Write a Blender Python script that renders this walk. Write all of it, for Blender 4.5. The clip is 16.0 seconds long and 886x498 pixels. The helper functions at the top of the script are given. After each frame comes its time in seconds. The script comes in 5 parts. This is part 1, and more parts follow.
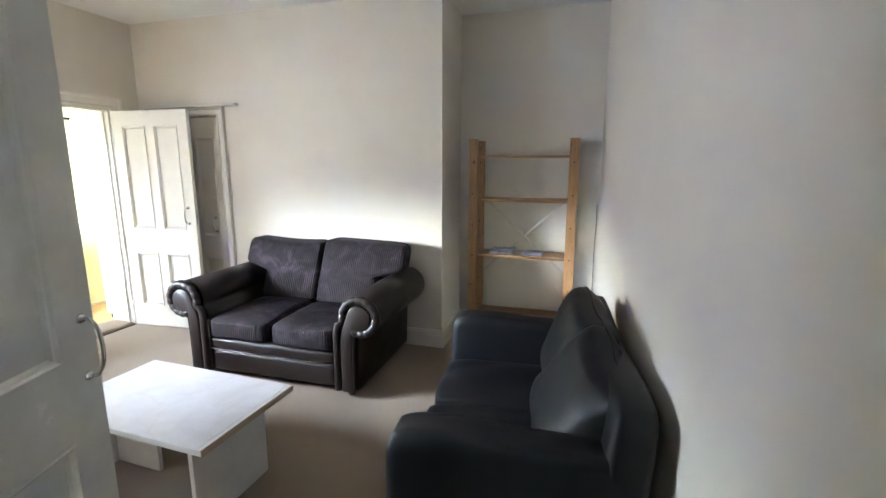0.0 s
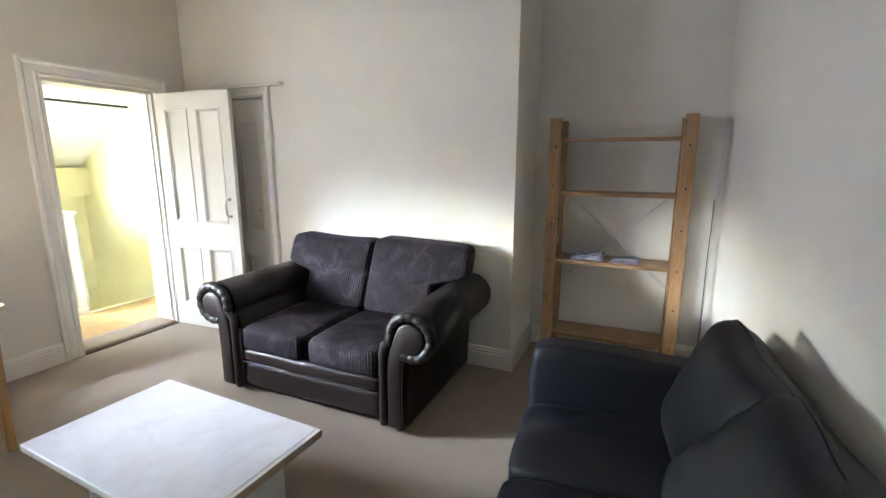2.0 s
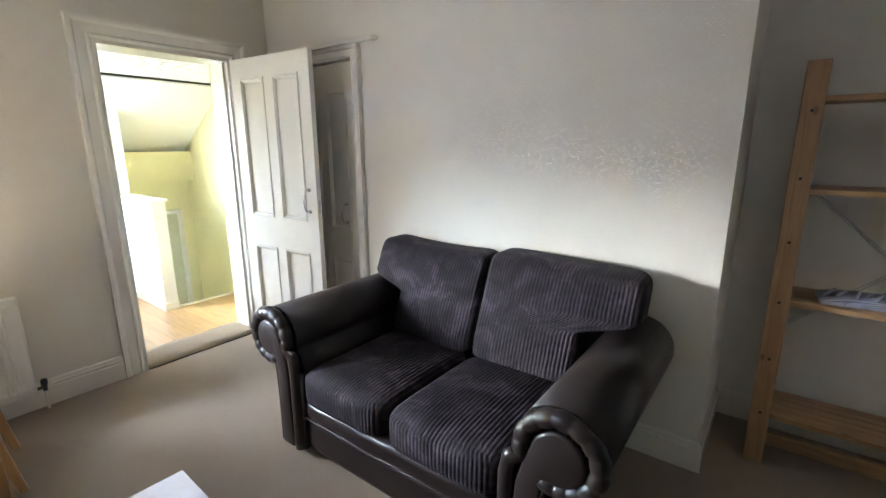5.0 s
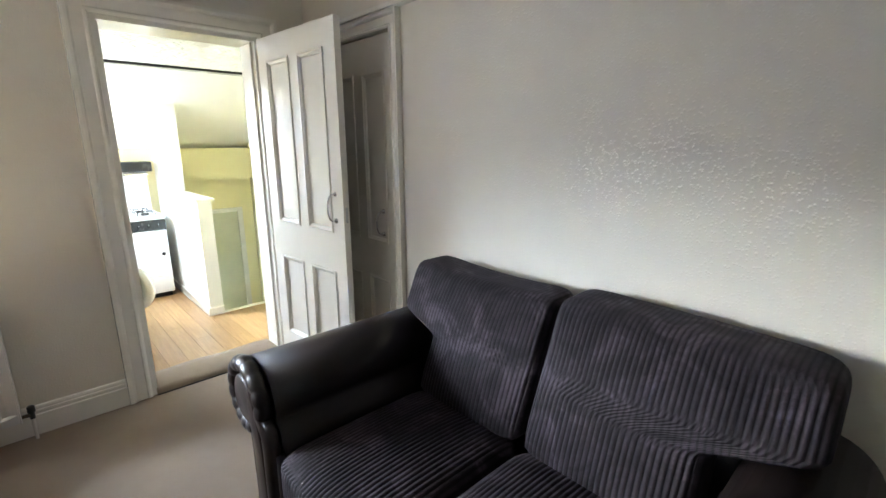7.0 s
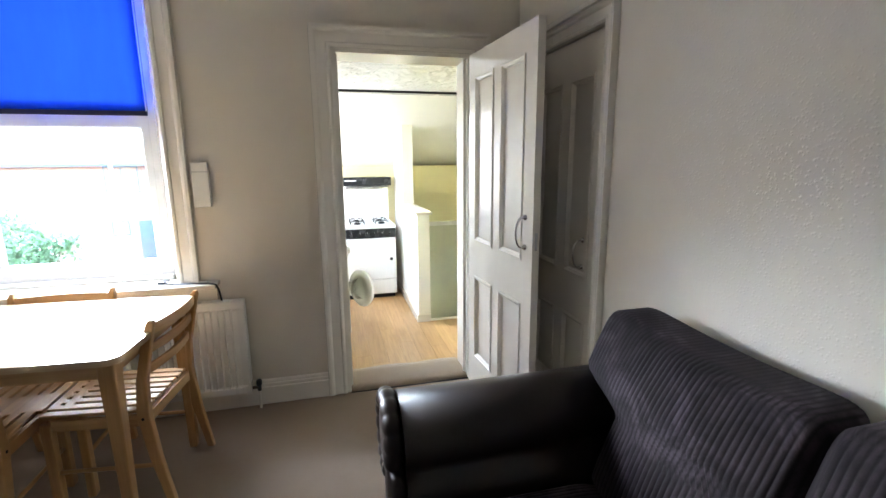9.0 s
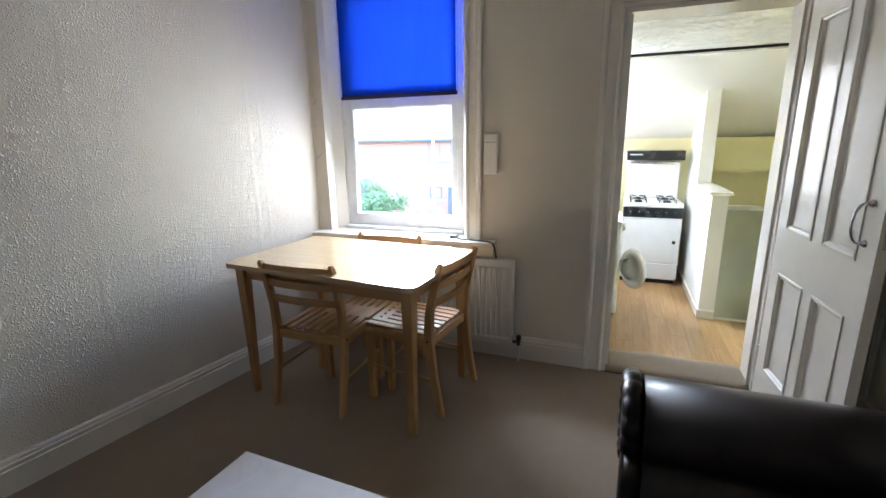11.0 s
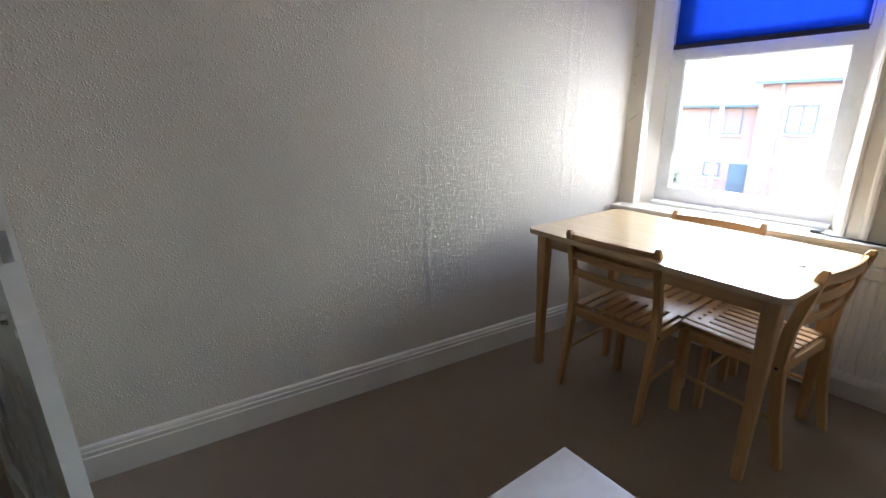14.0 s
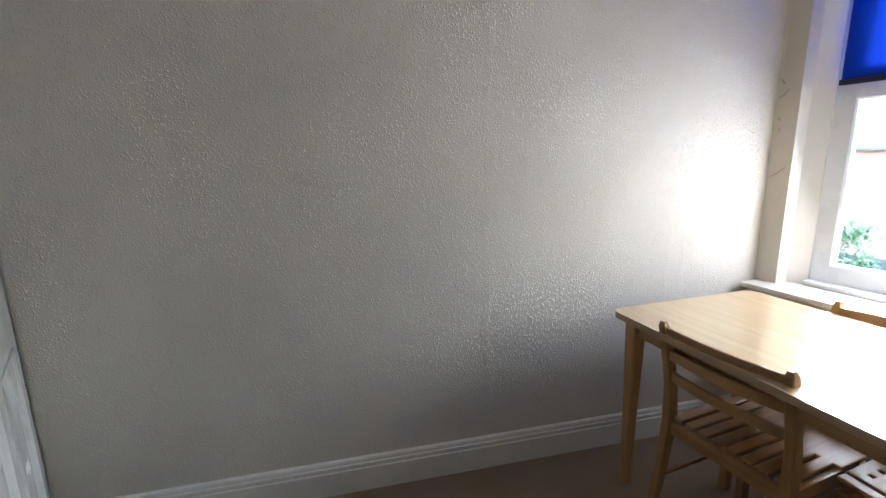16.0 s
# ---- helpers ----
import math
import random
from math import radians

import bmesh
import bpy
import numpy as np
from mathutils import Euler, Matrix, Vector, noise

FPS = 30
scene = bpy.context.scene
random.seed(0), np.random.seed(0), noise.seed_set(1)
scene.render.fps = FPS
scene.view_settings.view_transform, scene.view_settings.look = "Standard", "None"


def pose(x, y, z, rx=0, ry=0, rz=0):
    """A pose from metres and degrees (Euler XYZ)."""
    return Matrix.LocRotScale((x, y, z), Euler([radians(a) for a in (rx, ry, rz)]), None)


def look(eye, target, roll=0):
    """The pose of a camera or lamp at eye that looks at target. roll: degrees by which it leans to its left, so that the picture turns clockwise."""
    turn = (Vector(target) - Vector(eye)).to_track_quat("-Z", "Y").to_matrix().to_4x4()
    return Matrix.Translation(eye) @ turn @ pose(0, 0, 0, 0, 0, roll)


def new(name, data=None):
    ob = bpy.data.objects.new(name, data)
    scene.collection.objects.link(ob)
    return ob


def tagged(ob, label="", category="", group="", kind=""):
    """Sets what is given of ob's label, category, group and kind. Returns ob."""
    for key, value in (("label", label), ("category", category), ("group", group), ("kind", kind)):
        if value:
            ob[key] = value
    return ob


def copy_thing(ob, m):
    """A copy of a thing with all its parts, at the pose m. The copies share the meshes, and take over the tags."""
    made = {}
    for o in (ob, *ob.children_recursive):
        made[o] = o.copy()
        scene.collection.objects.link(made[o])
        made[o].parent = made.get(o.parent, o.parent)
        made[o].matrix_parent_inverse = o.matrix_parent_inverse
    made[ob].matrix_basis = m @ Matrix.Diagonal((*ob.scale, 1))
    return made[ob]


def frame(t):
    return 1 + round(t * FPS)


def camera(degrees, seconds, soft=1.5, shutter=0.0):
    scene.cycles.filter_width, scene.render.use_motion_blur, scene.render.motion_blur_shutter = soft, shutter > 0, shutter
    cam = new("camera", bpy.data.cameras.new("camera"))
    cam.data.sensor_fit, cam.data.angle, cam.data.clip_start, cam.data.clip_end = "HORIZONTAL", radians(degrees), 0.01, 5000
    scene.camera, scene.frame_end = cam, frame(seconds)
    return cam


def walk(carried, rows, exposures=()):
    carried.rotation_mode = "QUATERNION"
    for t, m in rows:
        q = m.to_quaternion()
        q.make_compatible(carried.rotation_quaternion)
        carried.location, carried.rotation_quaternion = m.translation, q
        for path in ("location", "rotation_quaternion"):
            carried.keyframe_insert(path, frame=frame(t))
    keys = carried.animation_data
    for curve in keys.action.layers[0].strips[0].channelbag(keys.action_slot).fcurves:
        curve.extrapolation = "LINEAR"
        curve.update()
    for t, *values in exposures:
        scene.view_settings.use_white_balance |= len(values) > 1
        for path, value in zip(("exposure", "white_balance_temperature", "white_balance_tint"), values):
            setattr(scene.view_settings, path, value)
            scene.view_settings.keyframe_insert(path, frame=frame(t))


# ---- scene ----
cam = camera(89.0, 16.0)
PATH = [
    (0, (0.131, -0.018, 1.526), (-0.425, 1.868, 1.16), 0.1),
    (0.5, (0.062, 0.103, 1.509), (-0.534, 1.976, 1.142), 0.2),
    (1, (0.01, 0.26, 1.493), (-0.652, 2.111, 1.125), 0.1),
    (1.5, (-0.082, 0.388, 1.462), (-0.79, 2.222, 1.094), 0.2),
    (2, (-0.129, 0.553, 1.459), (-0.925, 2.347, 1.073), 0.1),
    (2.5, (-0.176, 0.719, 1.473), (-1.099, 2.449, 1.081), -0.1),
    (3, (-0.258, 0.847, 1.46), (-1.275, 2.522, 1.059), -0.1),
    (3.5, (-0.406, 0.968, 1.459), (-1.468, 2.612, 1.047), -0.1),
    (6, (-0.947, 1.696, 1.408), (-2.22, 3.169, 0.951), -0.3),
    (6.5, (-1.045, 1.859, 1.412), (-2.386, 3.271, 0.957), -0.3),
    (7, (-1.085, 2.004, 1.404), (-2.511, 3.33, 0.946), -0.3),
    (7.5, (-1.114, 2.129, 1.414), (-2.674, 3.304, 0.983), -0.3),
    (8, (-1.157, 2.217, 1.419), (-2.857, 3.19, 1.016), -0.4),
    (8.5, (-1.226, 2.275, 1.4), (-3.048, 3.006, 1.019), -0.3),
    (9, (-1.274, 2.322, 1.403), (-3.179, 2.797, 1.022), -0.5),
    (9.5, (-1.309, 2.366, 1.399), (-3.261, 2.543, 1.0), -0.8),
    (10, (-1.304, 2.392, 1.4), (-3.258, 2.257, 0.993), -1.0),
    (12.5, (-1.169, 2.269, 1.339), (-2.61, 1.011, 0.754), -1.1),
    (13, (-1.163, 2.197, 1.351), (-2.495, 0.828, 0.758), -1.1),
    (13.5, (-1.206, 2.063, 1.346), (-2.444, 0.61, 0.749), -1.0),
    (14, (-1.271, 1.939, 1.339), (-2.457, 0.44, 0.751), -0.7),
    (14.5, (-1.345, 1.868, 1.345), (-2.471, 0.32, 0.765), -0.6),
    (15, (-1.428, 1.826, 1.364), (-2.494, 0.226, 0.814), -0.6),
    (15.5, (-1.573, 1.816, 1.369), (-2.5, 0.099, 0.931), -0.6),
    (16, (-1.707, 1.832, 1.387), (-2.43, 0.011, 0.983), -1.0),
]
walk(cam, [(t, look(eye, target, roll)) for t, eye, target, roll in PATH],
     exposures=[(0.0, 6.85, 5850, 12), (3.5, 6.55, 5850, 12), (6.5, 6.05, 5850, 11), (9.0, 5.65, 6000, 15), (10.2, 5.18, 5850, 14), (12.5, 5.1, 5950, 16), (16.0, 5.2, 5950, 16)])

# ---- light ----
world = bpy.data.worlds.new("sky")
scene.world = world
world.use_nodes = True
SUN_ELEV, SUN_AZ = 26.0, 230.0      # degrees; azimuth counted from +y towards +x
wn = world.node_tree.nodes
wsky = wn.new("ShaderNodeTexSky")
wsky.sky_type = "NISHITA"
wsky.sun_disc = False
wsky.sun_elevation = math.radians(SUN_ELEV)
wsky.sun_rotation = math.radians(SUN_AZ)
wsky.air_density = 1.5
wsky.dust_density = 0.7
world.node_tree.links.new(wsky.outputs[0], wn["Background"].inputs[0])
wn["Background"].inputs[1].default_value = 0.12
sun_data = bpy.data.lights.new("sun", "SUN")
sun_data.energy = 1.5
sun_data.angle = math.radians(48.0)
sun_data.color = (0.78, 0.90, 1.0)
sun = new("sun", sun_data)
_az, _el = math.radians(SUN_AZ), math.radians(SUN_ELEV)
sun.matrix_world = look((0, 0, 30), (0 - 10 * math.sin(_az) * math.cos(_el), 0 - 10 * math.cos(_az) * math.cos(_el), 30 - 10 * math.sin(_el)))

# daylight from the sky in the kitchen window's opening
klight_data = bpy.data.lights.new("kitchen_window_daylight", "AREA")
klight_data.shape, klight_data.size, klight_data.size_y = "RECTANGLE", 1.1, 1.1
klight_data.energy = 0.55
klight_data.color = (1.0, 0.98, 0.93)
klight = new("kitchen_window_daylight", klight_data)
klight.matrix_world = look((-6.17, 1.93, 1.375), (-6.17, 3.93, 1.1))

# daylight from the sky in the living room window's lower opening
wlight_data = bpy.data.lights.new("window_daylight", "AREA")
wlight_data.shape, wlight_data.size, wlight_data.size_y = "RECTANGLE", 0.70, 0.70
wlight_data.energy = 0.34
wlight_data.color = (0.93, 0.97, 1.0)
wlight = new("window_daylight", wlight_data)
wlight.matrix_world = look((-4.03, 1.0, 1.23), (-3.03, 1.0, 0.93))

# guides for sampling the sky through the living room window; they give off nothing themselves
guide_data = bpy.data.lights.new("window_sky_guide", "AREA")
guide_data.shape, guide_data.size, guide_data.size_y = "RECTANGLE", 0.92, 1.66
guide_data.cycles.is_portal = True
guide = new("window_sky_guide", guide_data)
guide.matrix_world = look((-4.20, 1.005, 1.62), (-3.20, 1.005, 1.62))

# ---- materials ----
def nodes_of(name):
    m = bpy.data.materials.new(name)
    m.use_nodes = True
    nt = m.node_tree
    return m, nt.nodes, nt.links, nt.nodes["Principled BSDF"]


def noise_tex(nd, lk, coord, scale, detail=4.0, rough=0.55, dist=0.0):
    n = nd.new("ShaderNodeTexNoise")
    n.inputs["Scale"].default_value = scale
    n.inputs["Detail"].default_value = detail
    n.inputs["Roughness"].default_value = rough
    n.inputs["Distortion"].default_value = dist
    if coord is not None:
        lk.new(coord, n.inputs["Vector"])
    return n.outputs[0]


def ramp(nd, lk, fac, stops):
    r = nd.new("ShaderNodeValToRGB")
    els = r.color_ramp.elements
    while len(els) < len(stops):
        els.new(0.5)
    for e, (p, c) in zip(els, stops):
        e.position = p
        e.color = (*c, 1) if len(c) == 3 else c
    lk.new(fac, r.inputs[0])
    return r.outputs[0]


def coords(nd, lk, scale=(1, 1, 1)):
    tc = nd.new("ShaderNodeTexCoord")
    mp = nd.new("ShaderNodeMapping")
    mp.inputs["Scale"].default_value = scale
    lk.new(tc.outputs["Object"], mp.inputs["Vector"])
    return mp.outputs[0]


def mixc(nd, lk, fac, a, b, mode="MIX"):
    m = nd.new("ShaderNodeMix")
    m.data_type = "RGBA"
    m.blend_type = mode
    for sock, v in ((m.inputs[0], fac), (m.inputs[6], a), (m.inputs[7], b)):
        if isinstance(v, (int, float)):
            sock.default_value = v
        elif isinstance(v, tuple):
            sock.default_value = (*v, 1)
        else:
            lk.new(v, sock)
    return m.outputs[2]


def bump(nd, lk, bsdf, height, strength, dist, chain=None):
    b = nd.new("ShaderNodeBump")
    b.inputs["Strength"].default_value = strength
    b.inputs["Distance"].default_value = dist
    lk.new(height, b.inputs["Height"])
    if chain is not None:
        lk.new(chain, b.inputs["Normal"])
    lk.new(b.outputs[0], bsdf.inputs["Normal"])
    return b.outputs[0]


def plain(name, col, rough=0.5, metal=0.0, var=0.1, scale=4.0, fine=180.0, bstr=0.15, bdist=0.001, coat=0.0, rvar=0.1, stretch=(1, 1, 1)):
    m, nd, lk, bs = nodes_of(name)
    co = coords(nd, lk, stretch)
    big = noise_tex(nd, lk, co, scale, 5)
    sm = noise_tex(nd, lk, co, fine, 2)
    lo = tuple(c * (1 - var) for c in col)
    hi = tuple(min(1, c * (1 + var)) for c in col)
    c1 = ramp(nd, lk, big, [(0.3, lo), (0.7, hi)])
    c2 = mixc(nd, lk, 0.25 * min(1, var * 4), c1, mixc(nd, lk, sm, tuple(c * 0.75 for c in col), hi))
    lk.new(c2, bs.inputs["Base Color"])
    r = ramp(nd, lk, big, [(0.3, (rough - rvar,) * 3), (0.7, (rough + rvar,) * 3)])
    lk.new(r, bs.inputs["Roughness"])
    bs.inputs["Metallic"].default_value = metal
    bs.inputs["Coat Weight"].default_value = coat
    if bstr:
        bump(nd, lk, bs, sm, bstr, bdist)
    return m


def woodchip(name, col, chip=105.0, strength=0.7):
    """Painted woodchip wallpaper: scattered raised chips under cream emulsion."""
    m, nd, lk, bs = nodes_of(name)
    co = coords(nd, lk)
    warp = noise_tex(nd, lk, co, 40, 2)
    vor = nd.new("ShaderNodeTexVoronoi")
    vor.inputs["Scale"].default_value = chip
    vor.inputs["Randomness"].default_value = 1.0
    wv = mixc(nd, lk, 0.012, co, warp, "ADD")
    lk.new(wv, vor.inputs["Vector"])
    chips = ramp(nd, lk, vor.outputs["Distance"], [(0.1, (1, 1, 1)), (0.42, (0, 0, 0))])
    spread = ramp(nd, lk, noise_tex(nd, lk, co, 55, 2), [(0.28, (0, 0, 0)), (0.50, (1, 1, 1))])
    h = mixc(nd, lk, 1.0, chips, spread, "MULTIPLY")
    soft = noise_tex(nd, lk, co, 260, 3)
    n1 = bump(nd, lk, bs, soft, 0.12, 0.001)
    bump(nd, lk, bs, h, strength, 0.0038, n1)
    big = noise_tex(nd, lk, co, 1.3, 5)
    c = ramp(nd, lk, big, [(0.3, tuple(x * 0.94 for x in col)), (0.7, tuple(min(1, x * 1.03) for x in col))])
    lk.new(c, bs.inputs["Base Color"])
    bs.inputs["Roughness"].default_value = 0.62
    return m


def wood(name, light, dark, axis=2, ring=18.0, knots=0.0, rough=0.42):
    """Sawn timber: grain along the given axis, knots where wanted."""
    m, nd, lk, bs = nodes_of(name)
    st = [1.0, 1.0, 1.0]
    st[axis] = 0.06
    tc = nd.new("ShaderNodeTexCoord")
    oi = nd.new("ShaderNodeObjectInfo")
    mp = nd.new("ShaderNodeMapping")
    mp.inputs["Scale"].default_value = st
    off = nd.new("ShaderNodeVectorMath")
    off.operation = "SCALE"
    off.inputs[0].default_value = (7.1, 3.3, 5.7)
    lk.new(oi.outputs["Random"], off.inputs["Scale"])
    lk.new(off.outputs[0], mp.inputs["Location"])
    lk.new(tc.outputs["Object"], mp.inputs["Vector"])
    co = mp.outputs[0]
    grain = noise_tex(nd, lk, co, ring * 4, 6, 0.6, 1.2)
    fibre = noise_tex(nd, lk, co, 420, 3)
    c = ramp(nd, lk, grain, [(0.32, dark), (0.62, light)])
    c = mixc(nd, lk, 0.18, c, mixc(nd, lk, fibre, dark, light))
    tone = ramp(nd, lk, oi.outputs["Random"], [(0.0, (0.86, 0.84, 0.82)), (1.0, (1.05, 1.03, 1.0))])
    c = mixc(nd, lk, 1.0, c, tone, "MULTIPLY")
    if knots:
        st2 = [1.0, 1.0, 1.0]
        st2[axis] = 0.55
        co2 = coords(nd, lk, st2)
        vor = nd.new("ShaderNodeTexVoronoi")
        vor.inputs["Scale"].default_value = 9.0
        lk.new(co2, vor.inputs["Vector"])
        k = ramp(nd, lk, vor.outputs["Distance"], [(0.05, (1, 1, 1)), (0.12, (0, 0, 0))])
        c = mixc(nd, lk, mixc(nd, lk, knots, (0, 0, 0), k), c, tuple(x * 0.35 for x in dark))
    lk.new(c, bs.inputs["Base Color"])
    bs.inputs["Roughness"].default_value = rough
    bump(nd, lk, bs, fibre, 0.12, 0.0006)
    return m


def glass_mat(name):
    m, nd, lk, bs = nodes_of(name)
    nd.remove(bs)
    tr = nd.new("ShaderNodeBsdfTransparent")
    tr.inputs[0].default_value = (0.94, 0.97, 0.96, 1)
    gl = nd.new("ShaderNodeBsdfGlossy")
    gl.inputs["Roughness"].default_value = 0.02
    fr = nd.new("ShaderNodeFresnel")
    fr.inputs[0].default_value = 1.45
    mx = nd.new("ShaderNodeMixShader")
    lk.new(fr.outputs[0], mx.inputs[0])
    lk.new(tr.outputs[0], mx.inputs[1])
    lk.new(gl.outputs[0], mx.inputs[2])
    lk.new(mx.outputs[0], nd["Material Output"].inputs[0])
    return m


def cloth_blind(name, col):
    m, nd, lk, bs = nodes_of(name)
    nd.remove(bs)
    co = coords(nd, lk)
    weave_or_rib_shade = noise_tex(nd, lk, co, 300, 2)
    streak = noise_tex(nd, lk, coords(nd, lk, (1, 1, 0.15)), 14, 4)
    c = ramp(nd, lk, streak, [(0.3, tuple(x * 0.85 for x in col)), (0.7, col)])
    c = mixc(nd, lk, 0.2, c, mixc(nd, lk, weave_or_rib_shade, tuple(x * 0.7 for x in col), col))
    df = nd.new("ShaderNodeBsdfDiffuse")
    tl = nd.new("ShaderNodeBsdfTranslucent")
    lk.new(c, df.inputs[0])
    lk.new(c, tl.inputs[0])
    mx = nd.new("ShaderNodeMixShader")
    mx.inputs[0].default_value = 0.12
    lk.new(df.outputs[0], mx.inputs[1])
    lk.new(tl.outputs[0], mx.inputs[2])
    lk.new(mx.outputs[0], nd["Material Output"].inputs[0])
    return m


def carpet_mat(name):
    m, nd, lk, bs = nodes_of(name)
    co = coords(nd, lk)
    big = noise_tex(nd, lk, co, 1.6, 6, 0.6)
    mid = noise_tex(nd, lk, co, 14, 4)
    tuft = noise_tex(nd, lk, co, 330, 2, 0.7)
    c = ramp(nd, lk, big, [(0.3, (0.20, 0.134, 0.08)), (0.7, (0.295, 0.208, 0.13))])
    c = mixc(nd, lk, 0.35, c, ramp(nd, lk, mid, [(0.3, (0.19, 0.138, 0.088)), (0.7, (0.295, 0.215, 0.14))]))
    c = mixc(nd, lk, 0.45, c, ramp(nd, lk, tuft, [(0.35, (0.11, 0.079, 0.05)), (0.65, (0.36, 0.268, 0.18))]))
    lk.new(c, bs.inputs["Base Color"])
    bs.inputs["Roughness"].default_value = 0.95
    bs.inputs["Sheen Weight"].default_value = 0.25
    bump(nd, lk, bs, tuft, 0.7, 0.004)
    return m


def cord_mat(name):
    m, nd, lk, bs = nodes_of(name)
    co = coords(nd, lk)
    nap = noise_tex(nd, lk, co, 7.0, 5, 0.62, 0.8)
    fuzz = noise_tex(nd, lk, co, 380, 2)
    c = ramp(nd, lk, nap, [(0.40, (0.0125, 0.0088, 0.0105)), (0.54, (0.030, 0.0222, 0.0265)), (0.66, (0.075, 0.058, 0.070))])
    # cut pile in cords; shade in grooves and light on ridges painted into colour
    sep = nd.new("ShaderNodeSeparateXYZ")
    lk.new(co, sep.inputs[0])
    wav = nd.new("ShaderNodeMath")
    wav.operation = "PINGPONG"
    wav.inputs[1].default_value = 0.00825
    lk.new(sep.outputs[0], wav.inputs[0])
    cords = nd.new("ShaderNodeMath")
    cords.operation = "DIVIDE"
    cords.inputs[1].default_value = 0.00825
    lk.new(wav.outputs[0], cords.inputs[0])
    weave_or_rib_shade = ramp(nd, lk, cords.outputs[0], [(0.0, (1.25, 1.25, 1.28)), (0.5, (1.0, 1.0, 1.0)), (0.85, (0.32, 0.3, 0.3))])
    c = mixc(nd, lk, 1.0, c, weave_or_rib_shade, "MULTIPLY")
    c = mixc(nd, lk, 0.3, c, mixc(nd, lk, fuzz, (0.005, 0.0035, 0.004), (0.030, 0.023, 0.026)))
    lk.new(c, bs.inputs["Base Color"])
    bs.inputs["Roughness"].default_value = 0.8
    bs.inputs["Sheen Weight"].default_value = 0.03
    bs.inputs["Specular IOR Level"].default_value = 0.2
    bs.inputs["Sheen Roughness"].default_value = 0.4
    bs.inputs["Sheen Tint"].default_value = (0.68, 0.62, 0.72, 1)
    bump(nd, lk, bs, fuzz, 0.3, 0.0015)
    return m


def leather(name, col, rough, crease=9.0, bstr=0.25, fold_str=0.1, spec=0.42):
    m, nd, lk, bs = nodes_of(name)
    co = coords(nd, lk)
    vor = nd.new("ShaderNodeTexVoronoi")
    vor.inputs["Scale"].default_value = 260
    lk.new(co, vor.inputs["Vector"])
    big = noise_tex(nd, lk, co, 5, 5)
    fold = noise_tex(nd, lk, co, crease, 3, 0.5, 0.6)
    c = ramp(nd, lk, big, [(0.3, tuple(x * 0.88 for x in col)), (0.7, tuple(x * 1.12 for x in col))])
    lk.new(c, bs.inputs["Base Color"])
    lk.new(ramp(nd, lk, big, [(0.2, (rough - 0.03,) * 3), (0.8, (rough + 0.04,) * 3)]), bs.inputs["Roughness"])
    bs.inputs["Specular IOR Level"].default_value = spec
    n1 = bump(nd, lk, bs, vor.outputs["Distance"], bstr, 0.0007)
    bump(nd, lk, bs, fold, fold_str, 0.006, n1)
    return m


def marble_laminate(name):
    m, nd, lk, bs = nodes_of(name)
    co = coords(nd, lk)
    cloud = noise_tex(nd, lk, co, 6, 6, 0.6, 0.4)
    c = ramp(nd, lk, cloud, [(0.3, (0.48, 0.445, 0.435)), (0.7, (0.56, 0.54, 0.545))])
    wv = noise_tex(nd, lk, co, 1.15, 4, 0.5, 0.5)
    vein = ramp(nd, lk, wv, [(0.48, (0, 0, 0)), (0.49, (0.15, 0.15, 0.15)), (0.50, (0, 0, 0))])
    c = mixc(nd, lk, vein, c, (0.30, 0.265, 0.265))
    wear = ramp(nd, lk, noise_tex(nd, lk, co, 30, 6, 0.7), [(0.62, (0, 0, 0)), (0.75, (0.3, 0.3, 0.3))])
    c = mixc(nd, lk, wear, c, (0.40, 0.36, 0.33))
    lk.new(c, bs.inputs["Base Color"])
    bs.inputs["Roughness"].default_value = 0.38
    return m


def plank_mat(name):
    m = wood(name, (0.50, 0.32, 0.15), (0.36, 0.21, 0.09), 0, 12.0, 0.0, 0.35)
    return m


def brick_far(name):
    """Brick of a building across the road, too far off to tell bricks apart one by one."""
    m, nd, lk, bs = nodes_of(name)
    tc = nd.new("ShaderNodeTexCoord")
    sep = nd.new("ShaderNodeSeparateXYZ")
    lk.new(tc.outputs["Object"], sep.inputs[0])
    cmb = nd.new("ShaderNodeCombineXYZ")
    lk.new(sep.outputs[1], cmb.inputs[0])
    lk.new(sep.outputs[2], cmb.inputs[1])
    br = nd.new("ShaderNodeTexBrick")
    br.inputs["Scale"].default_value = 1.0
    br.inputs["Brick Width"].default_value = 0.225
    br.inputs["Row Height"].default_value = 0.075
    br.inputs["Mortar Size"].default_value = 0.008
    br.inputs["Color1"].default_value = (0.27, 0.125, 0.112, 1)
    br.inputs["Color2"].default_value = (0.31, 0.16, 0.145, 1)
    br.inputs["Mortar"].default_value = (0.30, 0.25, 0.22, 1)
    lk.new(cmb.outputs[0], br.inputs["Vector"])
    stain = noise_tex(nd, lk, tc.outputs["Object"], 0.6, 5)
    lk.new(mixc(nd, lk, 1.0, br.outputs[0], ramp(nd, lk, stain, [(0.3, (0.85, 0.85, 0.85)), (0.7, (1.05, 1.05, 1.05))]), "MULTIPLY"), bs.inputs["Base Color"])
    bs.inputs["Roughness"].default_value = 0.85
    return m


